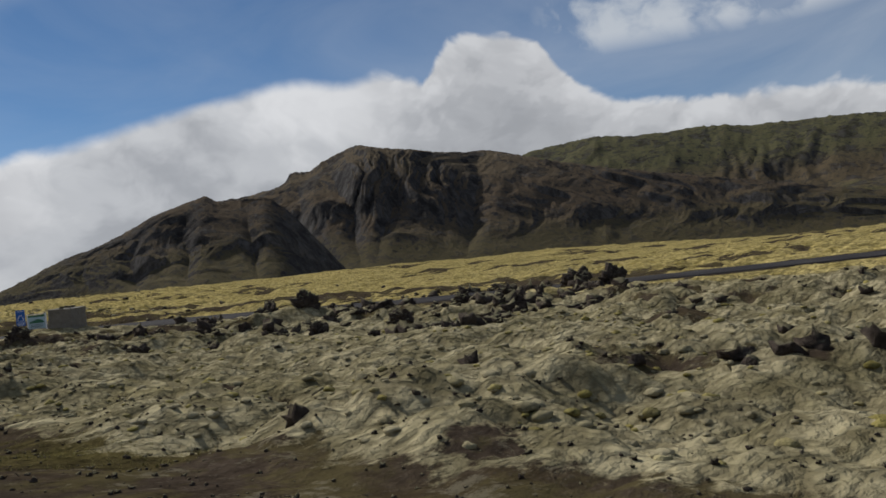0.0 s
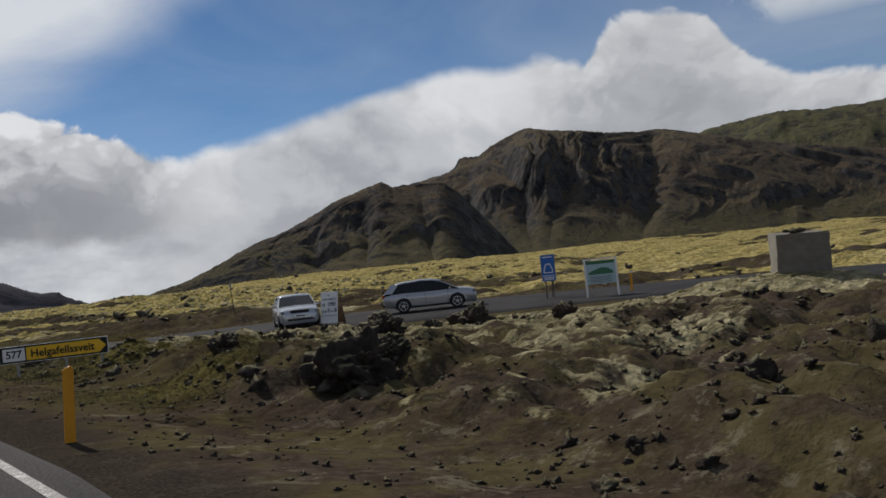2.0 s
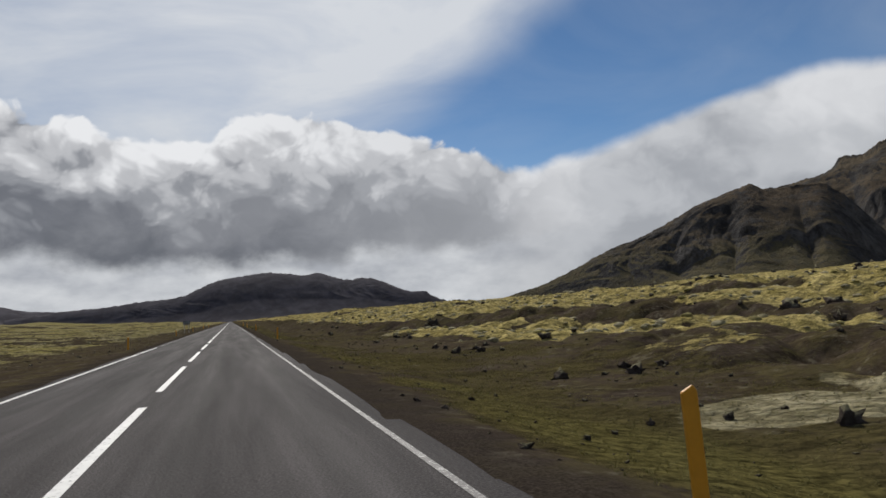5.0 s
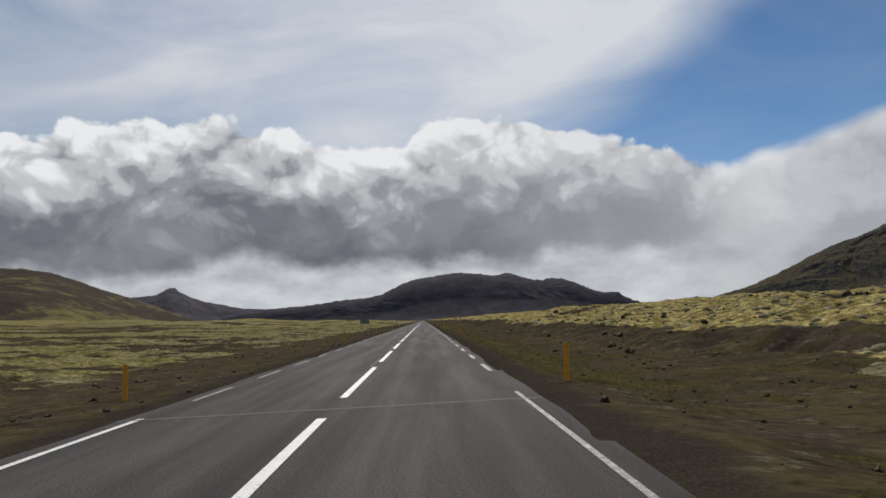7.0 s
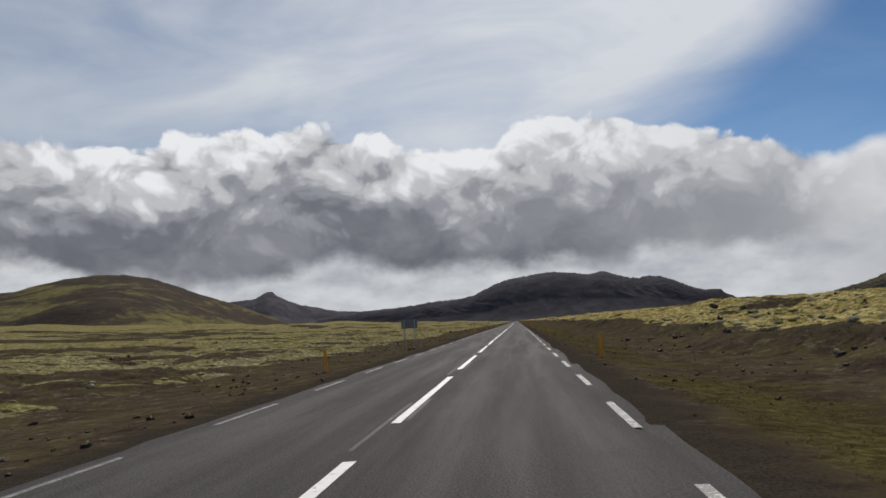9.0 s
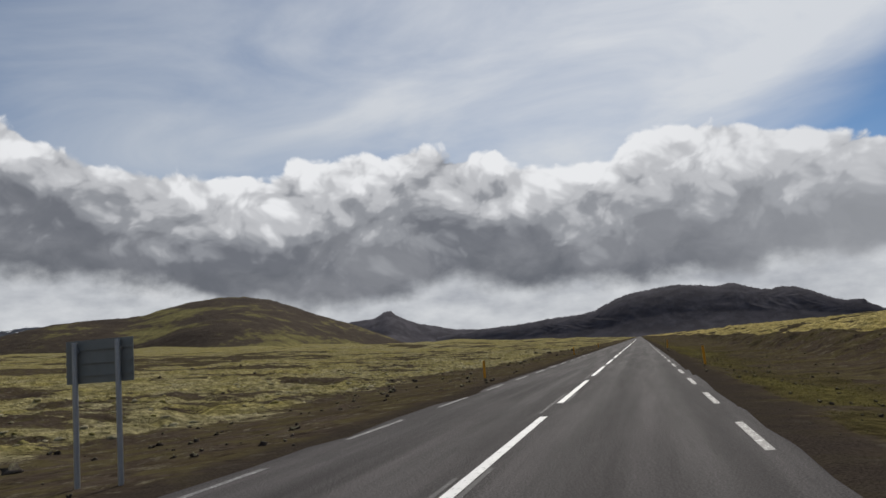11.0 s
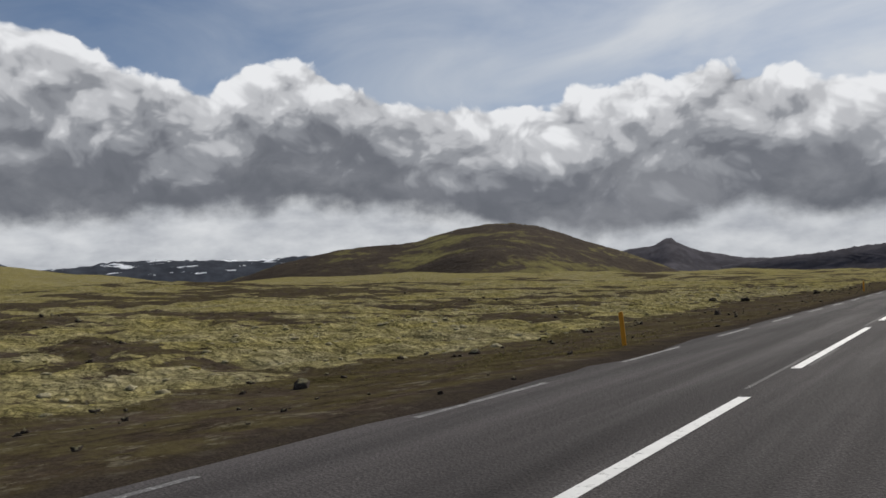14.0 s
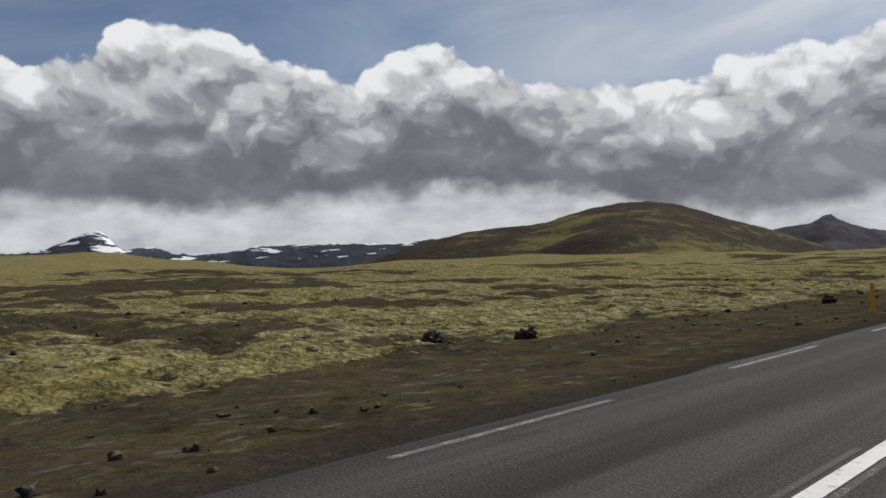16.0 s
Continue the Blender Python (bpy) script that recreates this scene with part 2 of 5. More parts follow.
def build_ground(n):
    p = spot(n)
    att = n.node("ShaderNodeVertexColor", layer_name="cover")
    sep = n.node("ShaderNodeSeparateColor")
    n.put(sep.inputs[0], att.outputs[0])
    moss, grass, golden = sep.outputs
    pale, gold, green, a, b = moss_colour(n, p)
    mid, fine = n.noise(p, 0.22, 6, 0.65), n.noise(p, 5.0, 6, 0.7)
    dirt = n.ramp(n.math("ADD", n.math("MULTIPLY", fine, 0.6), n.math("MULTIPLY", mid, 0.4)), [(0.3, (0.021, 0.0162, 0.0122)), (0.5, (0.052, 0.0395, 0.0292)), (0.68, (0.104, 0.081, 0.061))])
    wide = n.noise(p, 0.35, 4, 0.6)
    dirt = n.mix(n.step(wide, 0.45, 0.68, 0.0, 0.55), dirt, n.mix(fine, (0.028, 0.0215, 0.0105), (0.074, 0.057, 0.025)))
    d1, d2 = n.cells(p, 5.5), n.cells(p, 15.0)
    peb = n.math("MULTIPLY", n.step(d1, 0.26, 0.16), n.step(n.noise(p, 2.0, 3, 0.6), 0.42, 0.6))
    peb2 = n.math("MULTIPLY", n.step(d2, 0.34, 0.22), 0.55)
    dirt = n.mix(n.math("MAXIMUM", peb, peb2), dirt, n.mix(n.noise(p, 9, 3, 0.7), (0.018, 0.015, 0.013), (0.115, 0.094, 0.070)))
    # olive turf shreds, pale lichen, and grey gravel along the road
    dirt = n.mix(n.step(n.noise(p, 0.75, 7, 0.72), 0.46, 0.58, 0.0, 0.8), dirt, n.mix(fine, (0.040, 0.034, 0.016), (0.112, 0.092, 0.044)))
    dirt = n.mix(n.step(n.noise(p, 1.7, 7, 0.78), 0.55, 0.63, 0.0, 0.55), dirt, n.mix(b, (0.10, 0.088, 0.06), (0.24, 0.215, 0.155)))
    dirt = n.mix(n.step(n.noise(p, 1.1, 7, 0.75), 0.44, 0.37, 0.0, 0.6), dirt, (0.014, 0.0108, 0.0085))
    sep2 = n.node("ShaderNodeSeparateXYZ")
    n.put(sep2.inputs[0], p)
    off = n.math("MULTIPLY_ADD", n.noise(p, 0.5, 4, 0.6), 2.0, n.math("ABSOLUTE", sep2.outputs[0]))
    grit = n.mix(n.step(n.noise(p, 26, 5, 0.8), 0.35, 0.70), (0.018, 0.0145, 0.0122), (0.062, 0.0505, 0.0415))
    near_road = n.step(off, 5.8, 4.8)
    dirt = n.mix(n.math("MULTIPLY", near_road, 0.85), dirt, grit)
    lush = n.mix(n.step(fine, 0.35, 0.65), (0.042, 0.036, 0.0135), (0.125, 0.107, 0.038))
    turf = n.mix(n.step(n.math("ADD", n.math("MULTIPLY", b, 0.5), n.math("MULTIPLY", fine, 0.5)), 0.35, 0.65), (0.031, 0.0255, 0.0125), (0.090, 0.074, 0.032))
    cover = n.mix(n.step(n.math("ADD", golden, n.math("MULTIPLY_ADD", a, 0.8, -0.4)), 0.3, 0.7), pale, gold)
    cover = n.mix(n.step(n.math("ADD", golden, n.math("MULTIPLY_ADD", mid, 0.6, -0.3)), 0.28, -0.05), cover, green)
    k = n.math("ADD", moss, n.math("ADD", n.math("MULTIPLY_ADD", fine, 0.45, -0.225), n.math("MULTIPLY_ADD", mid, 0.9, n.math("MULTIPLY_ADD", n.noise(p, 1.3, 6, 0.7), 0.8, -0.85))))
    g = n.math("ADD", grass, n.math("ADD", n.math("MULTIPLY_ADD", fine, 0.7, -0.35), n.math("MULTIPLY_ADD", n.noise(p, 0.5, 6, 0.7), 1.3, -0.65)))
    turf = n.mix(n.step(grass, 0.62, 0.95), turf, lush)
    col = n.mix(n.step(g, 0.38, 0.62), dirt, turf)
    col = n.mix(n.step(k, 0.44, 0.58), col, cover)
    # colour darkened towards brown in the creases between the cushions of the bump
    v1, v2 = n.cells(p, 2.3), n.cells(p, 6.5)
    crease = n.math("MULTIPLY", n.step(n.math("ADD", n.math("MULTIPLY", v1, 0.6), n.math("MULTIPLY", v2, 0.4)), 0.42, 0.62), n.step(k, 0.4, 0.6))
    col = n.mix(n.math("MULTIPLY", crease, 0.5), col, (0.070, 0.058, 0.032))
    soft = n.math("MAXIMUM", n.step(k, 0.38, 0.6, 0.12, 1.0), n.step(g, 0.38, 0.6, 0.0, 0.55))
    gravel = n.math("SUBTRACT", n.math("MULTIPLY", fine, 0.6), n.math("MULTIPLY_ADD", d1, 0.06, n.math("MULTIPLY", d2, 0.08)))
    cushion = n.math("SUBTRACT", n.math("MULTIPLY", n.noise(p, 1.6, 5, 0.7), 0.8), n.math("ADD", n.math("MULTIPLY", v1, 0.7), n.math("MULTIPLY", v2, 0.3)))
    bump = n.math("MULTIPLY_ADD", cushion, soft, n.math("MULTIPLY", gravel, n.math("MULTIPLY", n.math("MULTIPLY_ADD", soft, 0.5, 0.25), n.math("MULTIPLY_ADD", near_road, -0.75, 1.0))))
    return col, bump, 1.0, 0.22


def build_lava(n, moss=0.8):
    p = spot(n)
    f, g = n.noise(p, 2.5, 8, 0.72), n.noise(p, 12, 5, 0.7)
    c = n.ramp(f, [(0.3, (0.027, 0.022, 0.019)), (0.55, (0.070, 0.057, 0.048)), (0.72, (0.15, 0.127, 0.106))])
    up = slope(n)
    m = n.step(n.math("ADD", up, n.math("MULTIPLY_ADD", n.noise(p, 1.1, 5, 0.6), 1.4, -0.7)), 0.70, 0.95)
    c = n.mix(n.math("MULTIPLY", m, moss), c, n.mix(g, (0.16, 0.15, 0.08), (0.36, 0.34, 0.21)))
    return c, n.math("ADD", f, n.math("MULTIPLY", g, 0.4)), 1.0, 0.12


def build_asphalt(n):
    p = spot(n)
    sep = n.node("ShaderNodeSeparateXYZ")
    n.put(sep.inputs[0], p)
    # wheel tracks polished along the road, seams and stains stretched along it
    ax = n.math("ABSOLUTE", sep.outputs[0])
    track = n.math("MAXIMUM", n.step(n.math("ABSOLUTE", n.math("SUBTRACT", ax, 0.85)), 0.4, 0.05), n.step(n.math("ABSOLUTE", n.math("SUBTRACT", ax, 2.35)), 0.4, 0.05))
    long = n.noise(n.vec(n.math("MULTIPLY", sep.outputs[0], 1.3), n.math("MULTIPLY", sep.outputs[1], 0.06), 0.0), 1.0, 6, 0.6)
    grit, blot = n.noise(p, 42, 3, 0.7), n.noise(p, 0.5, 5, 0.6)
    c = n.ramp(n.math("ADD", n.math("MULTIPLY", grit, 0.55), n.math("MULTIPLY", long, 0.45)), [(0.32, (0.020, 0.0180, 0.0176)), (0.5, (0.053, 0.0478, 0.0466)), (0.66, (0.130, 0.118, 0.115))])
    c = n.mix(n.math("MULTIPLY", track, n.step(long, 0.35, 0.7, 0.0, 0.22)), c, (0.074, 0.0685, 0.067))
    c = n.mix(n.step(blot, 0.56, 0.74, 0.0, 0.35), c, (0.038, 0.0355, 0.0350))
    return c, n.math("ADD", n.cells(p, 34), grit), 0.8, 0.009, n.math("MULTIPLY_ADD", track, -0.05, 0.86)


def build_sideroad(n):
    p = spot(n)
    grit, blot = n.noise(p, 30, 4, 0.7), n.noise(p, 0.35, 6, 0.6)
    sep = n.node("ShaderNodeSeparateXYZ")
    n.put(sep.inputs[0], p)
    old = n.ramp(n.math("ADD", n.math("MULTIPLY", grit, 0.55), n.math("MULTIPLY", blot, 0.45)), [(0.32, (0.022, 0.0198, 0.0193)), (0.5, (0.056, 0.0505, 0.0492)), (0.66, (0.132, 0.120, 0.117))])
    c = n.ramp(n.math("ADD", n.math("MULTIPLY", grit, 0.5), n.math("MULTIPLY", blot, 0.5)), [(0.3, (0.021, 0.0195, 0.0205)), (0.5, (0.036, 0.0338, 0.0350)), (0.7, (0.066, 0.062, 0.062))])
    c = n.mix(n.step(n.math("MULTIPLY_ADD", blot, 3.0, sep.outputs[0]), 6.0, 13.0), old, c)
    return c, n.math("ADD", n.cells(p, 34), grit), 0.7, 0.009


def build_paint(n):
    p = spot(n)
    w = n.step(n.noise(p, 9, 6, 0.75), 0.30, 0.46)
    return n.mix(w, (0.13, 0.125, 0.12), n.mix(n.noise(p, 3, 4), (0.55, 0.54, 0.52), (0.80, 0.79, 0.76))), n.noise(p, 50, 2), 0.3, 0.006


def build_worn_paint(n):
    p = spot(n)
    w = n.step(n.math("ADD", n.math("MULTIPLY", n.noise(p, 28, 5, 0.8), 0.65), n.math("MULTIPLY", n.noise(p, 3, 4, 0.7), 0.35)), 0.50, 0.62)
    return n.mix(w, (0.10, 0.095, 0.09), n.mix(n.noise(p, 3, 4), (0.36, 0.35, 0.34), (0.58, 0.57, 0.54))), n.noise(p, 50, 2), 0.3, 0.006


def build_ghost(n):
    p = spot(n)
    w = n.step(n.math("ADD", n.math("MULTIPLY", n.noise(p, 30, 5, 0.8), 0.6), n.math("MULTIPLY", n.noise(p, 2.2, 4, 0.7), 0.4)), 0.56, 0.63)
    return n.mix(w, n.mix(n.noise(p, 42, 3, 0.7), (0.026, 0.0235, 0.023), (0.064, 0.058, 0.0565)), (0.34, 0.33, 0.315)), None, 0, 0


def build_seam(n):
    p = spot(n)
    return n.mix(n.step(n.noise(p, 8, 5, 0.7), 0.4, 0.6), (0.05, 0.048, 0.046), (0.105, 0.10, 0.095)), None, 0, 0


def build_mountain(low, high, rock, red):
    def build(n):
        p = spot(n)
        sep = n.node("ShaderNodeSeparateXYZ")
        n.put(sep.inputs[0], p)
        a, b, c = n.noise(p, 0.006, 6, 0.6), n.noise(p, 0.03, 7, 0.68), n.noise(p, 0.2, 4, 0.7)
        tall = n.vec(sep.outputs[0], sep.outputs[1], n.math("MULTIPLY", sep.outputs[2], 0.28))
        drip = n.noise(tall, 0.035, 7, 0.66, 0.3)
        hgt = n.math("ADD", n.math("DIVIDE", sep.outputs[2], 420), n.math("MULTIPLY_ADD", a, 0.5, -0.25))
        veg = n.mix(n.step(hgt, 0.10, 0.42), low, red)
        veg = n.mix(n.step(hgt, 0.55, 0.9), veg, high)
        veg = n.mix(n.step(b, 0.52, 0.68, 0.0, 0.6), veg, red)
        veg = n.mix(n.step(drip, 0.50, 0.60, 0.0, 0.55), veg, tuple(v * 0.55 for v in rock))
        steep = n.math("ADD", slope(n), n.math("MULTIPLY_ADD", drip, 0.9, -0.45))
        stone = n.ramp(n.math("ADD", n.math("MULTIPLY", drip, 0.6), n.math("MULTIPLY", c, 0.4)), [(0.36, tuple(v * 0.30 for v in rock)), (0.5, tuple(v * 0.75 for v in rock)), (0.64, tuple(v * 1.7 for v in rock))])
        col = n.mix(n.step(steep, 0.80, 0.64), veg, stone)
        crag = n.math("MULTIPLY", n.step(n.noise(p, 0.011, 9, 0.72, 0.4), 0.50, 0.57), n.step(hgt, 0.10, 0.30))
        col = n.mix(n.math("MULTIPLY", crag, 0.75), col, n.mix(n.step(drip, 0.42, 0.62), tuple(v * 0.28 for v in rock), tuple(v * 0.95 for v in rock)))
        col = n.mix(n.step(c, 0.4, 0.65, 0.0, 0.3), col, tuple(v * 0.4 for v in rock))
        return col, n.math("ADD", n.math("MULTIPLY", drip, 0.7), n.math("ADD", n.math("MULTIPLY", b, 0.5), n.math("MULTIPLY", c, 0.25))), 1.0, 13.0
    return build


def build_hill(n):
    p = spot(n)
    sep = n.node("ShaderNodeSeparateXYZ")
    n.put(sep.inputs[0], p)
    lay = n.vec(n.math("MULTIPLY", sep.outputs[0], 0.6), n.math("MULTIPLY", sep.outputs[1], 0.6), n.math("MULTIPLY", sep.outputs[2], 2.6))
    a, b, c = n.noise(lay, 0.011, 5, 0.6, 0.5), n.noise(p, 0.06, 6, 0.65), n.noise(p, 0.3, 4, 0.6)
    k = n.math("ADD", n.math("MULTIPLY", a, 0.72), n.math("MULTIPLY", b, 0.28))
    col = n.ramp(k, [(0.40, (0.040, 0.030, 0.024)), (0.515, (0.066, 0.050, 0.035)), (0.55, (0.125, 0.108, 0.042)), (0.66, (0.215, 0.188, 0.07))])
    col = n.mix(n.step(c, 0.35, 0.7, 0.0, 0.4), col, (0.055, 0.046, 0.033))
    return col, b, 0.8, 5.0


def build_far(tint, snow_at):
    def build(n):
        p = spot(n)
        sep = n.node("ShaderNodeSeparateXYZ")
        n.put(sep.inputs[0], p)
        b = n.noise(p, 0.012, 7, 0.66)
        col = n.mix(n.step(b, 0.35, 0.68), tuple(v * 0.8 for v in tint), tuple(v * 1.25 for v in tint))
        if snow_at:
            q = n.vec(n.math("MULTIPLY", sep.outputs[0], 0.5), n.math("MULTIPLY", sep.outputs[1], 0.5), n.math("MULTIPLY", sep.outputs[2], 3.0))
            s = n.math("ADD", n.noise(q, 0.011, 5, 0.6), n.math("ADD", n.math("MULTIPLY_ADD", sep.outputs[2], 0.0004, -snow_at), n.step(sep.outputs[2], 150, 210, -0.3, 0.0)))
            col = n.mix(n.step(s, 0.65, 0.67), col, (0.80, 0.82, 0.85))
        return col, b, 0.6, 5.0
    return build


def plain(colour, vary=0.12, scale=6.0):
    def build(n):
        p = n.node("ShaderNodeTexCoord").outputs["Object"]
        f = n.noise(p, scale, 5, 0.6)
        return n.mix(f, tuple(v * (1 - vary) for v in colour), tuple(min(1, v * (1 + vary)) for v in colour)), n.noise(p, 40, 2), 0.08, 0.004
    return build


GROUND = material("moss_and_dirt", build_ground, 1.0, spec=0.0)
LAVA = material("lava_rock", lambda n: build_lava(n, 0.7), 0.95, spec=0.05)
STONE = material("loose_lava_stone", lambda n: build_lava(n, 0.5), 0.95, spec=0.03)
ASPHALT = material("worn_asphalt", build_asphalt, 0.78, spec=0.06)
SIDEROAD = material("dark_asphalt", build_sideroad, 0.9, spec=0.05)
PAINT = material("road_paint", build_paint, 0.6)
SEAM = material("pale_road_seam", build_seam, 0.85)
GHOST = material("faint_old_paint", build_ghost, 0.8)
WORN = material("worn_road_paint", build_worn_paint, 0.65)
MOUNTAIN = material("mountain_slope", build_mountain((0.100, 0.085, 0.047), (0.128, 0.101, 0.066), (0.084, 0.080, 0.079), (0.112, 0.085, 0.057)), 0.95, spec=0.02)
GREENMOUNT = material("green_mountain_slope", build_mountain((0.100, 0.108, 0.045), (0.112, 0.108, 0.055), (0.080, 0.076, 0.074), (0.115, 0.090, 0.055)), 0.95, spec=0.02)
HILL = material("mossy_hill", build_hill, 0.95, spec=0.02)
# distance haze is put into these tints: rock lifted and made bluish
FAR = material("far_mountain", build_far((0.068, 0.063, 0.072), 0), 0.95, spec=0.02)
FARSNOW = material("far_snow_patched_range", build_far((0.055, 0.060, 0.072), 0.02), 0.95, spec=0.02)


# ---- noise on arrays ----
LATTICE = np.random.RandomState(7).rand(256, 256)


def vnoise(x, y, seed=0):
    x, y = np.asarray(x, float) + seed * 17.3, np.asarray(y, float) + seed * 31.7
    xi, yi = np.floor(x).astype(int), np.floor(y).astype(int)
    u, v = x - xi, y - yi
    u, v = u * u * u * (u * (u * 6 - 15) + 10), v * v * v * (v * (v * 6 - 15) + 10)
    a, b = LATTICE[xi & 255, yi & 255], LATTICE[(xi + 1) & 255, yi & 255]
    c, d = LATTICE[xi & 255, (yi + 1) & 255], LATTICE[(xi + 1) & 255, (yi + 1) & 255]
    return (a * (1 - u) + b * u) * (1 - v) + (c * (1 - u) + d * u) * v


def fbm(x, y, octaves=4, seed=0, gain=0.5):
    s, amp, tot = 0.0, 1.0, 0.0
    for i in range(octaves):
        s, tot = s + amp * vnoise(x * 2.03 ** i, y * 2.03 ** i, seed + i), tot + amp
        amp *= gain
    return s / tot


def cells(x, y, seed=0):
    """Distance to the nearest of scattered points, about one to a unit square."""
    x, y = np.asarray(x, float) + seed * 5.3, np.asarray(y, float) + seed * 9.1
    xi, yi = np.floor(x).astype(int), np.floor(y).astype(int)
    best = np.full(np.shape(x), 9.0)
    for i in (-1, 0, 1):
        for j in (-1, 0, 1):
            a, b = (xi + i) & 255, (yi + j) & 255
            best = np.minimum(best, (xi + i + LATTICE[a, b] - x) ** 2 + (yi + j + LATTICE[b, a - 128] - y) ** 2)
    return np.sqrt(best)


def hummock(x, y, size, seed=0):
    """Rounded cushions with creases between them, 0 to 1."""
    wx, wy = vnoise(x / size * 0.9, y / size * 0.9, seed + 1) - 0.5, vnoise(x / size * 0.9, y / size * 0.9, seed + 2) - 0.5
    return 1 - np.clip(cells(x / size + 0.7 * wx, y / size + 0.7 * wy, seed) / 0.8, 0, 1) ** 2


def sstep(x, lo, hi):
    t = np.clip((x - lo) / (hi - lo), 0, 1)
    return t * t * (3 - 2 * t)


# ---- the lie of the land ----
# the side road's two edges, station by station: near x, near y, far x, far y
SIDE = [(3.2, 62.0, 3.2, 93.0), (3.9, 65.8, 3.6, 88.6), (5.0, 68.4, 5.0, 85.3), (7.2, 71.6, 7.3, 83.75), (10.0, 73.3, 10.2, 82.6), (13.6, 72.2, 14.6, 81.4),
        (16.8, 68.8, 23.0, 79.2), (22.2, 63.4, 31.8, 72.6), (28.2, 57.5, 37.8, 62.5), (32.4, 49.1, 40.6, 50.9), (34.0, 39.4, 41.0, 40.6),
        (36.8, 28.8, 43.2, 31.2), (43.4, 16.2, 48.6, 19.8), (55.8, 1.7, 60.2, 6.3), (77.8, -16.4, 82.2, -11.6)]


def glide(rows, steps):
    """A smooth curve through rows of numbers."""
    a, out = np.array(rows, float), []
    for i in range(len(a) - 1):
        p0, p1, p2, p3 = a[max(i - 1, 0)], a[i], a[i + 1], a[min(i + 2, len(a) - 1)]
        for t in np.arange(steps) / steps:
            out.append(0.5 * (2 * p1 + (p2 - p0) * t + (2 * p0 - 5 * p1 + 4 * p2 - p3) * t * t + (3 * p1 - p0 - 3 * p2 + p3) * t ** 3))
    return np.array(out + [a[-1]])


def side_distance(x, y):
    """How far outside the side road's edge a place lies (negative: on it)."""
    x, y = np.asarray(x, float), np.asarray(y, float)
    out = np.full(np.shape(x), 50.0)
    near = (x > -4) & (x < 95) & (y > -35) & (y < 110)
    px, py = x[near], y[near]
    e = glide(SIDE, 3)
    loop = np.concatenate([e[:, :2], e[::-1, 2:]])
    best, inside = np.full(px.shape, 50.0), np.zeros(px.shape, bool)
    for (ax, ay), (bx, by) in zip(loop, np.roll(loop, -1, 0)):
        dx, dy = bx - ax, by - ay
        t = np.clip(((px - ax) * dx + (py - ay) * dy) / (dx * dx + dy * dy), 0, 1)
        best = np.minimum(best, np.hypot(px - ax - t * dx, py - ay - t * dy))
        if dy:
            inside ^= ((ay > py) != (by > py)) & (px < ax + (py - ay) * dx / dy)
    out[near] = np.where(inside, -best, best)
    return out


def side_level(x):
    return 0.001 + 0.004 * sstep(x, 3.25, 3.6) - 0.62 * sstep(x, 3.8, 15)


GREENS = [(11, 63, 0.8, 2.2), (8.2, 59, 0.7, 1.6), (13.5, 60, 0.8, 2.0), (10.2, 54, 0.6, 1.6), (6.8, 52.6, 0.85, 1.9), (9.5, 57, 0.6, 3.0), (8.5, 67, 0.35, 2.0), (12.5, 70, 0.5, 2.0), (6.2, 10, 0.7, 2.5), (6.0, 20, 0.4, 2.0), (9, 62, 0.4, 2.5), (6.5, 34, 0.3, 2.0)]
FOOT_Y, FOOT_X = (60, 100, 140, 151, 157, 165, 172, 184, 205, 240, 300, 400), (26, 25, 22, 20, 17.8, 14.2, 11.8, 10.4, 9.6, 9.8, 11, 14)   # where the bank begins
MOUNDS = [(26.2, 51.3, 0.75, 4.0), (16.5, 57.5, 0.15, 3.5), (27, 30.5, 0.5, 3.0), (39, 21, 0.6, 4.0)]


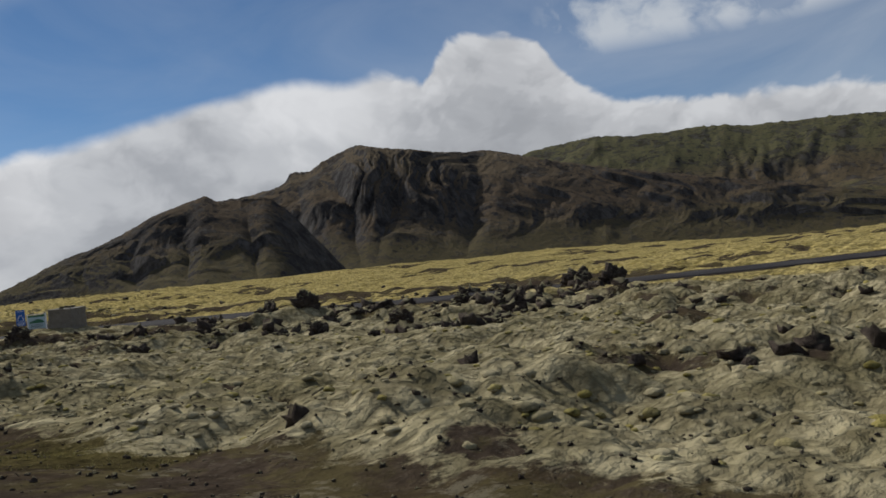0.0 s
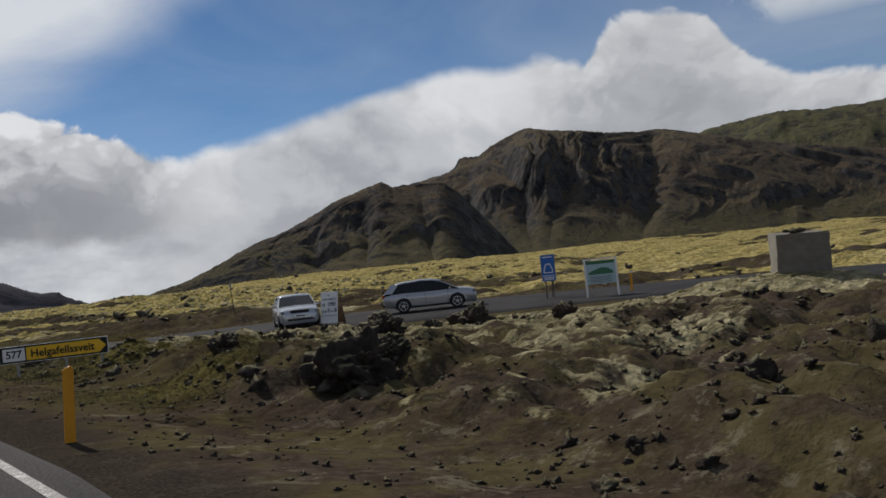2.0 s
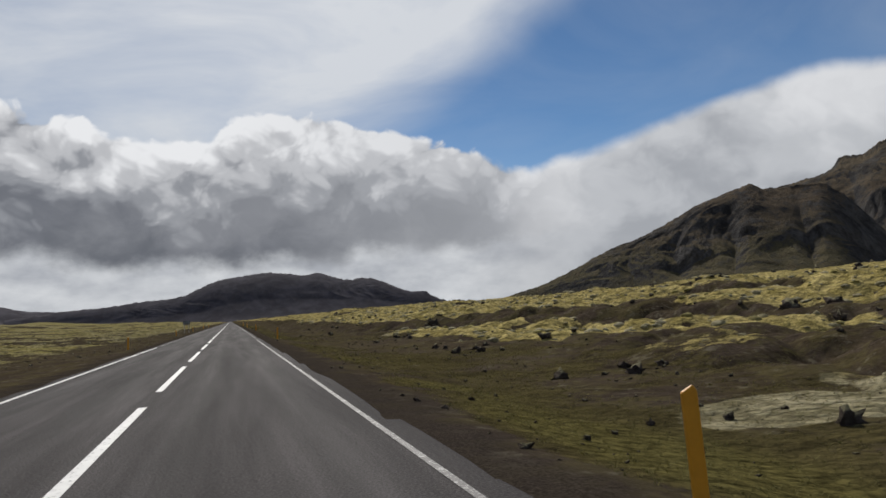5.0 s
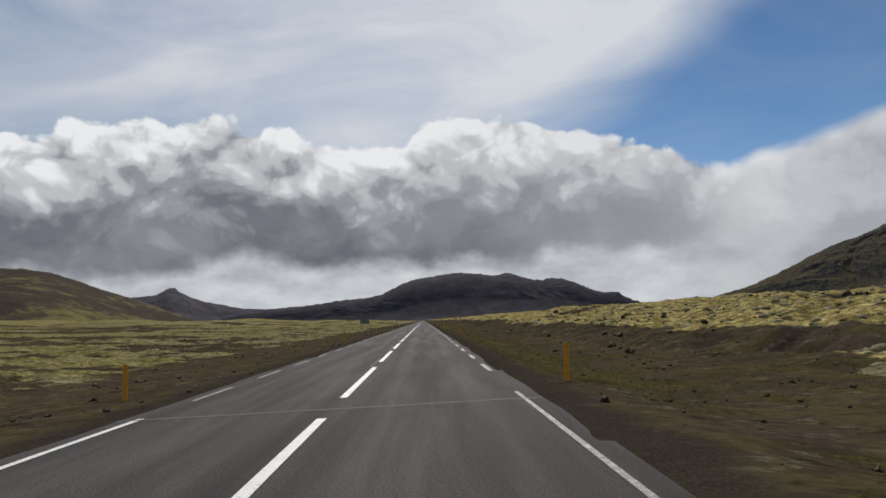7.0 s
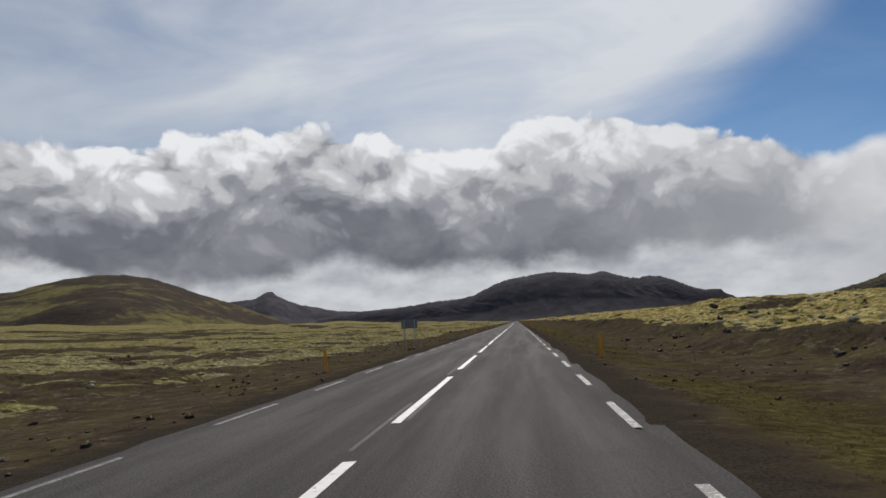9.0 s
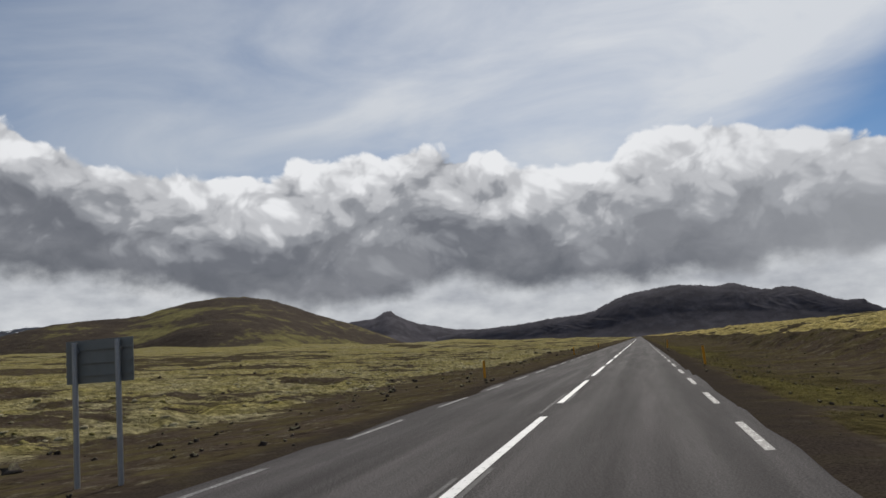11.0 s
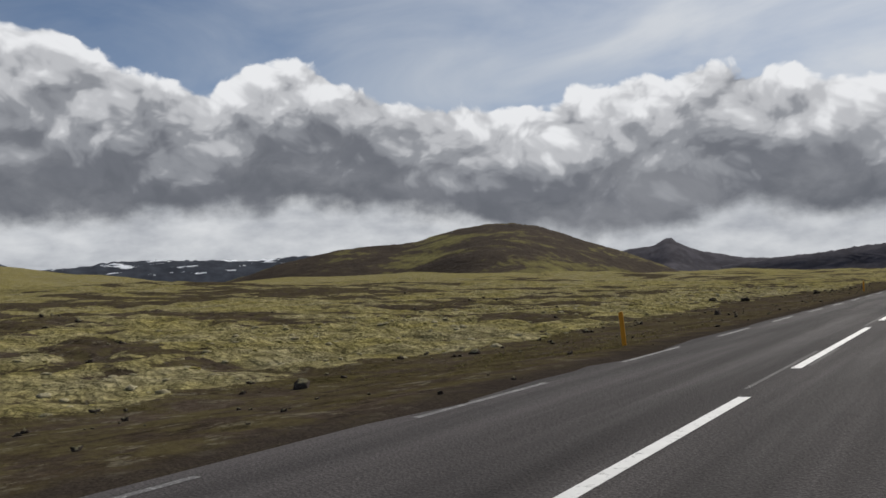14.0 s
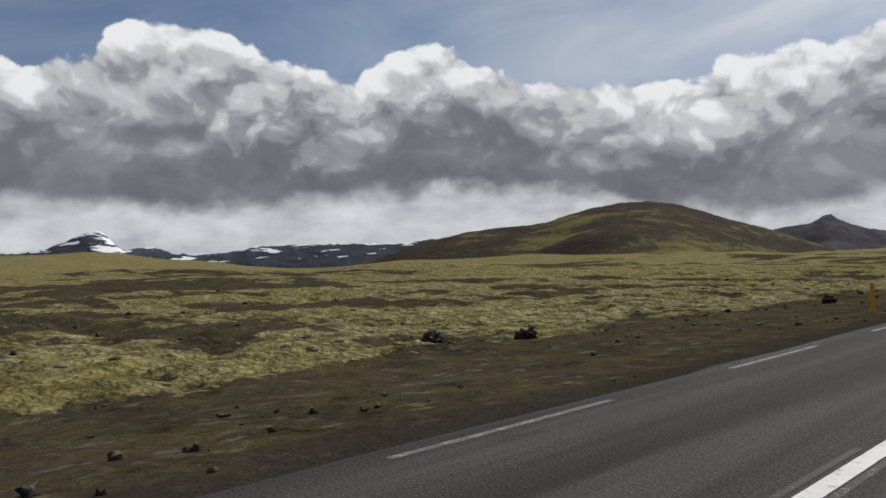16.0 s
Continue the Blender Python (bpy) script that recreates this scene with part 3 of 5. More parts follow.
def land(x, y):
    """Height of the ground and its cover: moss, grass, golden."""
    x, y = np.broadcast_arrays(np.asarray(x, float), np.asarray(y, float))
    ax = np.abs(x)
    right = x > 0
    roll = fbm(x / 70, y / 70, 3, 3) - 0.5
    roll2 = fbm(x / 16, y / 16, 3, 9) - 0.5
    far = sstep(ax, 20, 160)
    zr = -0.55 + roll * 2.4 * sstep(ax, 14, 90) + roll2 * (0.5 + 0.9 * far) - 0.020 * np.maximum(x - 260, 0)
    # the bank on the right: its foot wanders, bare soil up to the edge, moss on top
    foot = np.interp(y, FOOT_Y, FOOT_X) + (fbm(x / 9, y / 9, 3, 23) - 0.5) * 4.5
    d = x - foot
    ridge_r = (0.38 * sstep(d, 0, 3.6) + 0.62 * sstep(d, 3, 17)) * sstep(y, 92, 140)
    zr = zr + 1.75 * ridge_r * (0.55 + 0.9 * fbm(x / 35, y / 35, 2, 21)) + 1.2 * sstep(x, 40, 120) * sstep(y, 95, 190)
    heave = (fbm(x / 260, y / 260, 3, 33) - 0.5) * 26 * sstep(ax, 120, 420)
    zl = -0.45 + heave + 0.05 * np.clip(-x - 14, 0, 720) + roll * 6.0 * sstep(ax, 20, 120) + roll2 * (0.4 + 1.0 * far)
    swell = (fbm(x / 130, y / 70, 4, 207) - 0.45) * 9.0 * sstep(ax, 60, 220) * sstep(ax, 2600, 900)
    z = np.where(right, zr, zl + swell)
    z = np.where(right, np.maximum(z, -30), z)
    # broken lava beside the near stretch, mossy hummocks further out
    rough = sstep(x, 6.0, 8.5) * sstep(y, 75, 58) * sstep(x, 62, 34)
    h1, h2, h3 = hummock(x, y, 2.6, 1), hummock(x, y, 0.95, 2), hummock(x, y, 0.48, 3)
    broken = sstep(y, 38, 48) * sstep(x, 24, 16)
    crag = np.clip(sstep(fbm(x / 5, y / 5, 3, 44), 0.46, 0.62) + 0.55 * broken * sstep(fbm(x / 2.5, y / 2.5, 3, 48), 0.38, 0.55), 0, 1)
    bank = sstep(x, 5.4, 7.6) * sstep(x, 14, 8.5) * sstep(y, 64, 54)
    z = z + rough * (h1 * 0.42 + h2 * (0.16 + 0.14 * crag) + h3 * (0.07 + 0.07 * broken) - 0.32 - 0.28 * sstep(x, 9, 14) + crag * 0.22) + bank * 0.08
    for mx, my, mh, mr in MOUNDS:
        z = z + mh * np.exp(-((x - mx) ** 2 + (y - my) ** 2) / mr ** 2)
    wild = sstep(ax, 10, 15) * (1 - rough)
    z = z + wild * (h1 * np.where(right, 0.62, 0.36) + h2 * 0.15 + (hummock(x, y, 6.5, 5) - 0.6) * np.where(right, 0.8, 0.25) * sstep(ax, 12, 22) - 0.30) * sstep(ax, 900, 200)
    # the road bed, its shoulders and the side road
    nat = z
    w = sstep(ax, 3.5, np.where(right, 7.5, 11.0))
    z = -0.07 * (1 - w) + nat * w
    fine = sstep(y, 74, 67)
    small = vnoise(x / 1.1, y / 1.1, 60) - 0.5 + fine * (fbm(x / 0.6, y / 0.6, 2, 61) - 0.5)
    z = z + sstep(ax, 3.5, 5) * (small * 0.07 + (h3 - 0.6) * 0.05 * fine * sstep(ax, 4.5, 6.5))
    s = side_distance(x, y)
    k = sstep(s, 4.5, 0.2)
    z = z * (1 - k) + (side_level(x) - 0.05 - 0.10 * sstep(s, 0.0, -0.7)) * k
    z = np.where(ax < 3.45, -0.09, z)
    # cover
    edge_bank = sstep(d, -1.2, 0.4) * sstep(d, 4.6, 2.8) * sstep(y, 124, 142) * right
    m1, m2, m3 = fbm(x / 22, y / 22, 4, 70), fbm(x / 5, y / 5, 4, 80), fbm(x / 90, y / 90, 3, 90)
    near_r = sstep(y, 92, 70)
    start = np.where(right, (7.6 - 1.2 * sstep(y, 34, 18) + 3.0 * (m1 - 0.5)) * near_r + (foot + 2.6) * (1 - near_r), 11.5) + (m2 - 0.5) * np.where(right, 4, 7)
    moss = sstep(ax, start - 2.0, start + 3.5) * (np.where(right, 0.66 + 0.24 * sstep(y, 95, 130), 0.74) + (m2 - 0.5) * np.where(right, 1.0, 1.35) + (m1 - 0.5) * 0.8 + 0.25 * sstep(ax, 24, 70))
    moss = moss + rough * (0.26 + (h2 - 0.6) * 0.35 + (h3 - 0.6) * 0.2 - 0.30 * crag - 0.12 * broken) + wild * ((h1 - 0.55) * np.where(right, 0.55, 0.38) + (h2 - 0.6) * 0.25)
    bare = sstep(fbm(x / 26, y / 13, 3, 130), 0.58, 0.65) * sstep(ax, 12, 22) * (1 - rough) * np.where(right, 1.0, sstep(ax, 220, 120) * (0.3 + 0.7 * sstep(ax, 35, 60)))
    low_x = np.interp(y, (88, 103, 107, 114, 119, 123, 130, 157, 165), (27, 23, 20, 19.5, 18.5, 15.5, 12.8, 12.4, 14))
    low_moss = sstep(x + 5 * (m2 - 0.5), low_x - 0.5, low_x + 1.2) * sstep(d, 0.3, -1.0) * sstep(y, 92, 100) * sstep(y, 170, 160)
    flats = sstep(x, 6.5, 9) * sstep(y, 84, 95) * sstep(d, 1, -2) * right * (1 - sstep(x, 14, 20))
    pale_strips = flats * sstep(fbm(x / 7, y / 2.2, 4, 140), 0.54, 0.62) * sstep(y, 128, 105)
    scars = sstep(fbm(x / 10, y / 5, 3, 133), 0.55, 0.62) * sstep(ax, 11, 15) * sstep(ax, 60, 35) * (1 - right)
    lava = sstep(fbm(x / 34, y / 17, 4, 205), 0.56, 0.62) * sstep(ax, 26, 40) * sstep(ax, 420, 200) * (1 - right)
    moss = np.clip(moss - 0.55 * lava - 0.5 * scars + 0.7 * low_moss + 0.62 * pale_strips - 0.8 * bare - 0.75 * edge_bank * (m2 + 0.35), 0, 1)
    strip = sstep(ax, 3.9, 4.7) * sstep(ax, 8.6 + 4 * (m1 - 0.5), 5.8) * (0.35 + 1.1 * sstep(m2, 0.36, 0.60)) * sstep(y, 88, 105) * right
    grass = sstep(ax, 3.9, 5.2) * sstep(ax, 20, 11) * np.where(right, 0.42 - 0.06 * sstep(y, 88, 105) + 0.06 * sstep(y, 40, 20) - 0.35 * sstep(ax, 7.0, 5.2) * sstep(y, 52, 44), 0.25) + 0.32 * strip + 0.5 * flats * (m2 - 0.5) + (m1 - 0.5) * 0.8 * sstep(ax, 3.9, 5.2) - 0.3 * bank
    grass = grass - 0.5 * edge_bank
    for mx, my, mh, mr in GREENS:
        grass = grass + mh * np.exp(-((x - mx) ** 2 + (y - my) ** 2) / mr ** 2) * (0.4 + m2 * 1.2)
    grass = grass + np.where(y > 80, 0.45, 0.16) * sstep(s, 6, 1) * sstep(s, -1, 0.5)
    moss = moss * sstep(s, 0.3, 2.2)
    golden = np.where(right, np.maximum(0.28 + 0.42 * sstep(x, 26, 44), 0.85 * sstep(y, 88, 105) * sstep(x, 11, 14)), 0.17 * m3)
    return z, moss, np.clip(grass, 0, 1), np.clip(golden, 0, 1)


def lines_from(lo, hi, stepw, reach_lo, reach_hi, grow):
    mid = list(np.arange(lo, hi + 1e-6, stepw))
    out, w, v = [], stepw, hi
    while v < reach_hi:
        w *= grow
        v += w
        out.append(v)
    back, w, v = [], stepw, lo
    while v > reach_lo:
        w *= grow
        v -= w
        back.append(v)
    return np.array(back[::-1] + mid + out)


def grid_mesh(name, px, py, pz, cover=None):
    """A sheet from three arrays of the same two-dimensional shape."""
    r, c = px.shape
    me = bpy.data.meshes.new(name)
    co = np.stack([px, py, pz], -1).reshape(-1, 3)
    i = np.arange(r * c).reshape(r, c)
    quads = np.stack([i[:-1, :-1], i[:-1, 1:], i[1:, 1:], i[1:, :-1]], -1).reshape(-1, 4)
    me.vertices.add(len(co))
    me.vertices.foreach_set("co", co.ravel().astype(np.float32))
    me.loops.add(quads.size)
    me.loops.foreach_set("vertex_index", quads.ravel().astype(np.int32))
    me.polygons.add(len(quads))
    me.polygons.foreach_set("loop_start", (np.arange(len(quads)) * 4).astype(np.int32))
    me.polygons.foreach_set("use_smooth", np.ones(len(quads), bool))
    me.update(calc_edges=True)
    if cover is not None:
        att = me.color_attributes.new("cover", "FLOAT_COLOR", "POINT")
        att.data.foreach_set("color", np.concatenate([cover, np.ones((len(co), 1))], 1).ravel().astype(np.float32))
    me.validate()
    return me


gx = np.concatenate([lines_from(-26, 4.0, 0.36, -4700, 4.0, 1.055)[:-1], lines_from(4.0, 32, 0.17, 4.0, 4700, 1.045)])
gx = np.unique(np.round(gx, 4))
gy = np.unique(np.round(np.concatenate([lines_from(-12, 70, 0.20, -700, 70, 1.06), lines_from(70.3, 430, 0.31, 70.3, 4900, 1.06)]), 4))
GX, GY = np.meshgrid(gx, gy)
GZ, c1, c2, c3 = land(GX, GY)
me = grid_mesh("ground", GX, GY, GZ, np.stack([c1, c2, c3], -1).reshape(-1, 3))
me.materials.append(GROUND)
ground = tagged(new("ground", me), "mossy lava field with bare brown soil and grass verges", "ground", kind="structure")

# the main road, gently crowned
ry = lines_from(-40, 420, 2.0, -600, 4600, 1.15)
rx = np.array([-3.42, -3.3, -3.0, -1.5, 0, 1.5, 3.0, 3.3, 3.42])
RX, RY = np.meshgrid(rx, ry)
wav = (vnoise(RY / 3.0, RX * 0 + 0.5, 4) - 0.5) * 0.22
RX = RX + np.where(np.abs(RX) > 3.2, wav, 0)
mouth = (RX > 0) & (RY > 66) & (RY < 93)
RZ = np.where((np.abs(RX) > 3.36) & ~mouth, -0.10, 0.0)
me = grid_mesh("road", RX, RY, RZ)
me.materials.append(ASPHALT)
tagged(new("road", me), "straight two-lane road of worn grey asphalt", "road", kind="structure")

# the side road and its widening
def side_sheet():
    e = glide(SIDE, 10)
    k = np.array([-0.012, 0, 0.12, 0.3, 0.5, 0.7, 0.88, 1, 1.012])
    X, Y = e[:, :1] * (1 - k) + e[:, 2:3] * k, e[:, 1:2] * (1 - k) + e[:, 3:] * k
    ragged = (vnoise(Y / 0.9, X * 0 + 0.5, 5) - 0.5) * 0.35 * ((k < 0.01) | (k > 0.99))
    Y = Y + ragged * sstep(X, 3.3, 5)
    Z = side_level(X) + np.array([-0.14, 0, 0.01, 0.02, 0.03, 0.02, 0.01, 0, -0.14]) * sstep(X, 3.3, 5.0)
    return grid_mesh("side_road", X, Y, Z)


me = side_sheet()
me.materials.append(SIDEROAD)
tagged(new("side_road", me), "dark asphalt side road widening into a lay-by", "road", kind="structure")


# ---- mountains ----
def ridge(name, points, ref, dist, foot, reach, mat, label, gully=40.0, steep=1.0, columns=420, rows=64, seed=0, rough=1.0, talus=0.55, ravines=()):
    """A mountain from its skyline (azimuth, elevation) as seen from ref, with gullied front slopes and a back slope."""
    az = np.linspace(points[0][0], points[-1][0], columns)
    el = np.interp(az, [p[0] for p in points], [p[1] for p in points])
    a = np.radians(az)
    zr = EYE + dist * np.tan(np.radians(el)) + (fbm(az * 13, az * 0 + 0.5, 3, seed + 4) - 0.5) * dist * 0.0026 * rough + (fbm(az * 3.1, az * 0, 4, seed + 2) - 0.5) * dist * 0.0030 * rough
    zr = np.maximum(zr, foot + 4)
    zs = zr.copy()
    for _ in range(3):
        w = max(3, columns // 45)
        zs = np.convolve(np.pad(zs, w, mode="edge"), np.ones(2 * w + 1) / (2 * w + 1), "valid")
    zs = np.maximum(zs, foot + 4)
    run = np.maximum((zs - foot) * reach, 60)
    s = np.linspace(0, 1, rows)[:, None]
    back = np.array([1.06, 1.2, 1.5])[:, None]
    up = np.clip((s - talus) / (1 - talus), 0, 1)
    prof = np.where(s < talus, (s / talus) ** 1.3 * 0.40, 0.40 + 0.60 * (1 - (1 - up) ** (1.55 / steep)))
    R = dist - run * (1 - s)
    Z = foot + (zs - foot) * prof + (zr - zs) * s ** 9
    u = az * dist / 57.3
    warp = (fbm(u / 420, s * 3.5 + 0 * u, 3, seed + 3) - 0.5) * 640
    q = s * run.mean()
    big = fbm((u + warp) / 560, (q + 0.4 * warp) / 640, 3, seed + 7) - 0.5
    g = 1 - 2 * np.abs(fbm((u + warp + 0.25 * q) / 260, (q - 0.3 * warp) / 520, 5, seed + 5, 0.5) - 0.5)
    g2 = fbm((u + 0.6 * warp) / 62, q / 170, 6, seed + 11, 0.62) - 0.5
    rib = 1 - 2 * np.abs(fbm((u + 0.35 * warp) / 95, q / 420 + 0 * u, 4, seed + 17, 0.55) - 0.5)
    env = 1.15 * sstep(s, 0.12, 0.6) * (1 - s) ** 0.6 * np.clip((zs - foot) / 250, 0.1, 1.3)
    crag = sstep(fbm(u / 300, s * 2.2 + 0 * u, 3, seed + 13), 0.42, 0.62)
    for c0, c1, wide, deep in ravines:
        line = c0 + (c1 - c0) * s + 0.9 * (fbm(s * 3.0, s * 0 + c0, 3, seed) - 0.5)
        Z = Z - deep * env * np.clip(1 - np.abs(az - line) / (wide * (0.35 + 0.9 * s)), 0, 1) ** 1.4
    band = sstep(s, talus - 0.12, talus + 0.1) * sstep(s, 1.0, 0.8)
    Z = Z + (big * 3.0 + (g - 0.75) * 0.45 + g2 * (0.35 + 1.6 * crag * band) + (rib - 0.8) * 0.65 * crag * band) * gully * env
    R = R - (big * 1.2 + (g - 0.75) * 0.5) * gully * env
    sight = EYE + (zr - EYE) * R / dist - 3 * (1 - s) - 0.03 * (zr - foot) * (1 - s)
    Z = np.where(s < 1, np.minimum(Z, sight), Z)
    Rb, Zb = dist + run * (back - 1) * 2, zr - (zr - foot) * np.array([0.04, 0.35, 1.1])[:, None]
    R, Z = np.concatenate([R, Rb]), np.concatenate([Z, Zb])
    X, Y = ref[0] + R * np.sin(a), ref[1] + R * np.cos(a)
    me = grid_mesh(name, X, Y, Z)
    me.materials.append(mat)
    return tagged(new(name, me), label, "mountain", kind="structure")


ridge("mountain_right", [(17, -1.6), (20.0, -0.6), (23.3, 0.5), (26.6, 2.0), (30.0, 3.3), (33.4, 5.0), (35.3, 5.9), (36.67, 6.25), (37.6, 6.30), (38.7, 6.44), (39.9, 6.72),
                         (40.7, 6.97), (41.24, 7.70), (41.64, 7.76), (42.55, 7.68), (43.67, 8.38), (44.9, 8.90), (45.5, 9.08), (46.4, 9.25), (47.0, 9.12), (47.96, 8.90), (49.2, 8.72),
                         (50.16, 8.57), (52.28, 8.14), (54.38, 7.98), (55.75, 7.90), (57.06, 7.52), (58.4, 7.1), (61, 6.4), (64, 5.6), (68, 4.7), (73, 3.6), (78, 2.4), (86, 0.6)],
      (1.55, 52), 3000, -35, 2.1, MOUNTAIN, "steep dark brown mountain with gullied cliffs and green lower slopes", 62, 1.0, 900, 150, 5, 0.8, 0.44,
      [(46.3, 44.0, 2.6, 80), (46.3, 49.6, 1.8, 45), (53.2, 55.2, 2.2, 50), (42.4, 41.2, 1.3, 30)])
ridge("mountain_spur", [(16.2, -0.7), (17.2, -0.1), (20.0, 0.68), (21.6, 1.05), (23.25, 1.75), (24.9, 2.53), (26.6, 3.28), (28.3, 3.75), (30.0, 4.48), (32.1, 5.57), (33.4, 5.98),
                        (34.66, 6.40), (35.7, 6.70), (36.4, 6.22), (37.6, 6.18), (38.7, 6.28), (40.0, 6.2), (41.2, 5.3), (42.6, 3.6), (44.2, 1.6), (45.9, -0.7)],
      (1.55, 58), 1950, -20, 1.9, MOUNTAIN, "brown mountain spur with a dark cliff face and scree", 40, 1.2, 480, 120, 65, 0.6, 0.4,
      [(31.2, 30.2, 1.5, 34), (39.0, 38.4, 1.2, 30), (34.0, 34.2, 1.2, 26), (27.8, 27.4, 1.0, 18)])
ridge("mountain_green", [(50, 4.5), (55, 6.6), (57.2, 7.22), (58.9, 7.58), (60.3, 7.66), (62.5, 7.87), (64.9, 7.55), (66.8, 7.48), (69.5, 7.54), (70.8, 7.40), (72.1, 7.15),
                         (75.8, 6.94), (78.1, 6.85), (81.3, 6.5), (90, 6.0), (100, 4.5)],
      (1.6, 10), 4200, -35, 2.6, GREENMOUNT, "long green grassy mountain ridge", 45, 1.2, 300, 60, 15)
ridge("mountain_ahead", [(-14, 1.0), (-11, 1.3), (-7.3, 1.55), (-5.5, 1.78), (-4.1, 1.74), (-2.86, 2.02), (-0.8, 2.88), (0.2, 3.02), (1.25, 3.16), (2.86, 3.26), (4.0, 3.11),
                         (5.2, 2.92), (6.4, 3.02), (7.2, 2.66), (8.5, 2.36), (9.1, 2.48), (10.05, 2.42), (10.8, 2.12), (12.1, 1.52), (12.8, 1.25), (13.9, 1.24), (14.25, 0.88),
                         (15.0, 0.58), (15.8, 0.18), (16.8, -0.3)],
      (1.7, 167), 4400, -10, 2.0, FAR, "dark brown flat-topped mountain across the road's end", 14, 1.0, 420, 64, 25, 0.7, 0.42)
ridge("mountain_knob", [(-27, 1.2), (-22, 2.2), (-20.4, 2.52), (-19.4, 2.64), (-18.5, 2.68), (-18.0, 2.93), (-17.72, 3.12), (-17.25, 3.13), (-16.95, 2.84), (-16.2, 2.45), (-15.4, 2.12), (-14.1, 1.82),
                        (-12.8, 1.50), (-11.1, 1.38), (-9.2, 1.42), (-7.0, 1.45), (-5, 1.2)],
      (1.8, 215), 4600, -5, 4.0, FAR, "blue-grey far mountain with a small rock knob", 22, 1.0, 220, 44, 35, 0.35)
ridge("mountain_snow", [(-100, 3.0), (-85, 3.6), (-74, 3.6), (-70, 3.9), (-68.8, 4.4), (-67.9, 4.86), (-67.1, 5.14), (-66.6, 4.98), (-66.0, 4.25), (-65.3, 3.68), (-64.4, 3.86), (-63.0, 3.76), (-62.3, 3.36), (-60.5, 3.2),
                        (-58.6, 3.31), (-56.0, 3.62), (-53.6, 3.62), (-50.9, 3.50), (-46.9, 3.34), (-44.4, 3.45), (-42.0, 3.6), (-40.0, 3.7), (-36, 3.2), (-30, 2.0)],
      (1.7, 330), 4500, 20, 3.0, FARSNOW, "blue-grey far range with patches of snow", 30, 1.0, 300, 44, 45)
ridge("hill_left", [(-52, 1.0), (-46.5, 2.3), (-44.7, 2.9), (-41.8, 3.45), (-40.2, 3.76), (-37.9, 3.90), (-36.1, 3.92), (-34.8, 4.04), (-33.9, 4.30), (-31.9, 4.75), (-29.9, 4.98), (-28.1, 4.95), (-26.3, 4.63),
                    (-24.7, 4.04), (-23.1, 3.36), (-21.1, 2.67), (-19.6, 2.08), (-18.0, 1.36), (-16.9, 0.85), (-15, 0.0)],
      (2.1, 265), 1700, 5, 4.2, HILL, "rounded brown hill with streaks of yellow-green moss", 7, 1.3, 260, 60, 55, 0.4, 0.35)


# ---- building blocks ----
def part(name, bm, mat, parent=None, label="", smooth=False):
    """Links a bmesh as one mesh object, under a thing or a part."""
    me = bpy.data.meshes.new(name)
    bmesh.ops.recalc_face_normals(bm, faces=bm.faces)
    bm.to_mesh(me)
    bm.free()
    if smooth:
        me.polygons.foreach_set("use_smooth", [True] * len(me.polygons))
    me.materials.append(mat)
    ob = new(name, me)
    ob.parent = parent
    return tagged(ob, label)


def thing(name, m, label, category, group=""):
    e = new(name)
    e.empty_display_size = 0.2
    e.matrix_world = m
    return tagged(e, label, category, group)


def box(sx, sy, sz, at=(0, 0, 0), bevel=0.0, m=None):
    bm = bmesh.new()
    bmesh.ops.create_cube(bm, size=1, matrix=Matrix.Translation(at) @ (m or Matrix()) @ Matrix.Diagonal((sx, sy, sz, 1)))
    if bevel:
        bmesh.ops.bevel(bm, geom=bm.edges[:], offset=bevel, segments=2, affect="EDGES")
    return bm


def rod(r, a, b, seg=10, r2=None):
    bm = bmesh.new()
    a, b = Vector(a), Vector(b)
    d = b - a
    m = Matrix.Translation((a + b) / 2) @ d.to_track_quat("Z", "Y").to_matrix().to_4x4()
    bmesh.ops.create_cone(bm, cap_ends=True, segments=seg, radius1=r, radius2=r if r2 is None else r2, depth=d.length, matrix=m)
    return bm


def prism(outline, depth, m=None):
    """A plate from a closed outline in the local XZ plane, depth along Y."""
    bm = bmesh.new()
    f = [bm.verts.new((x, -depth / 2, z)) for x, z in outline]
    b = [bm.verts.new((x, depth / 2, z)) for x, z in outline]
    bm.faces.new(f), bm.faces.new(b[::-1])
    for i in range(len(f)):
        j = (i + 1) % len(f)
        bm.faces.new((f[i], b[i], b[j], f[j]))
    if m:
        bmesh.ops.transform(bm, matrix=m, verts=bm.verts)
    return bm


def lettering(name, text, size, at, mat, parent, width=None):
    """Raised letters on a plate's front, which faces local -Y; at is the middle of the line."""
    cu = bpy.data.curves.new(name, "FONT")
    cu.body, cu.size, cu.align_x, cu.align_y, cu.extrude, cu.resolution_u, cu.offset = text, size, "CENTER", "CENTER", 0.002, 3, size * 0.022
    tmp = new(name, cu)
    me = bpy.data.meshes.new_from_object(tmp.evaluated_get(bpy.context.evaluated_depsgraph_get()))
    bpy.data.objects.remove(tmp)
    me.materials.clear()
    me.materials.append(mat)
    ob = new(name, me)
    w = max(v.co.x for v in me.vertices) - min(v.co.x for v in me.vertices)
    s = width / w if width else 1.0
    ob.parent = parent
    ob.matrix_basis = Matrix.Translation(at) @ pose(0, 0, 0, 90, 0, 0) @ Matrix.Diagonal((s, 1, 1, 1))
    return ob


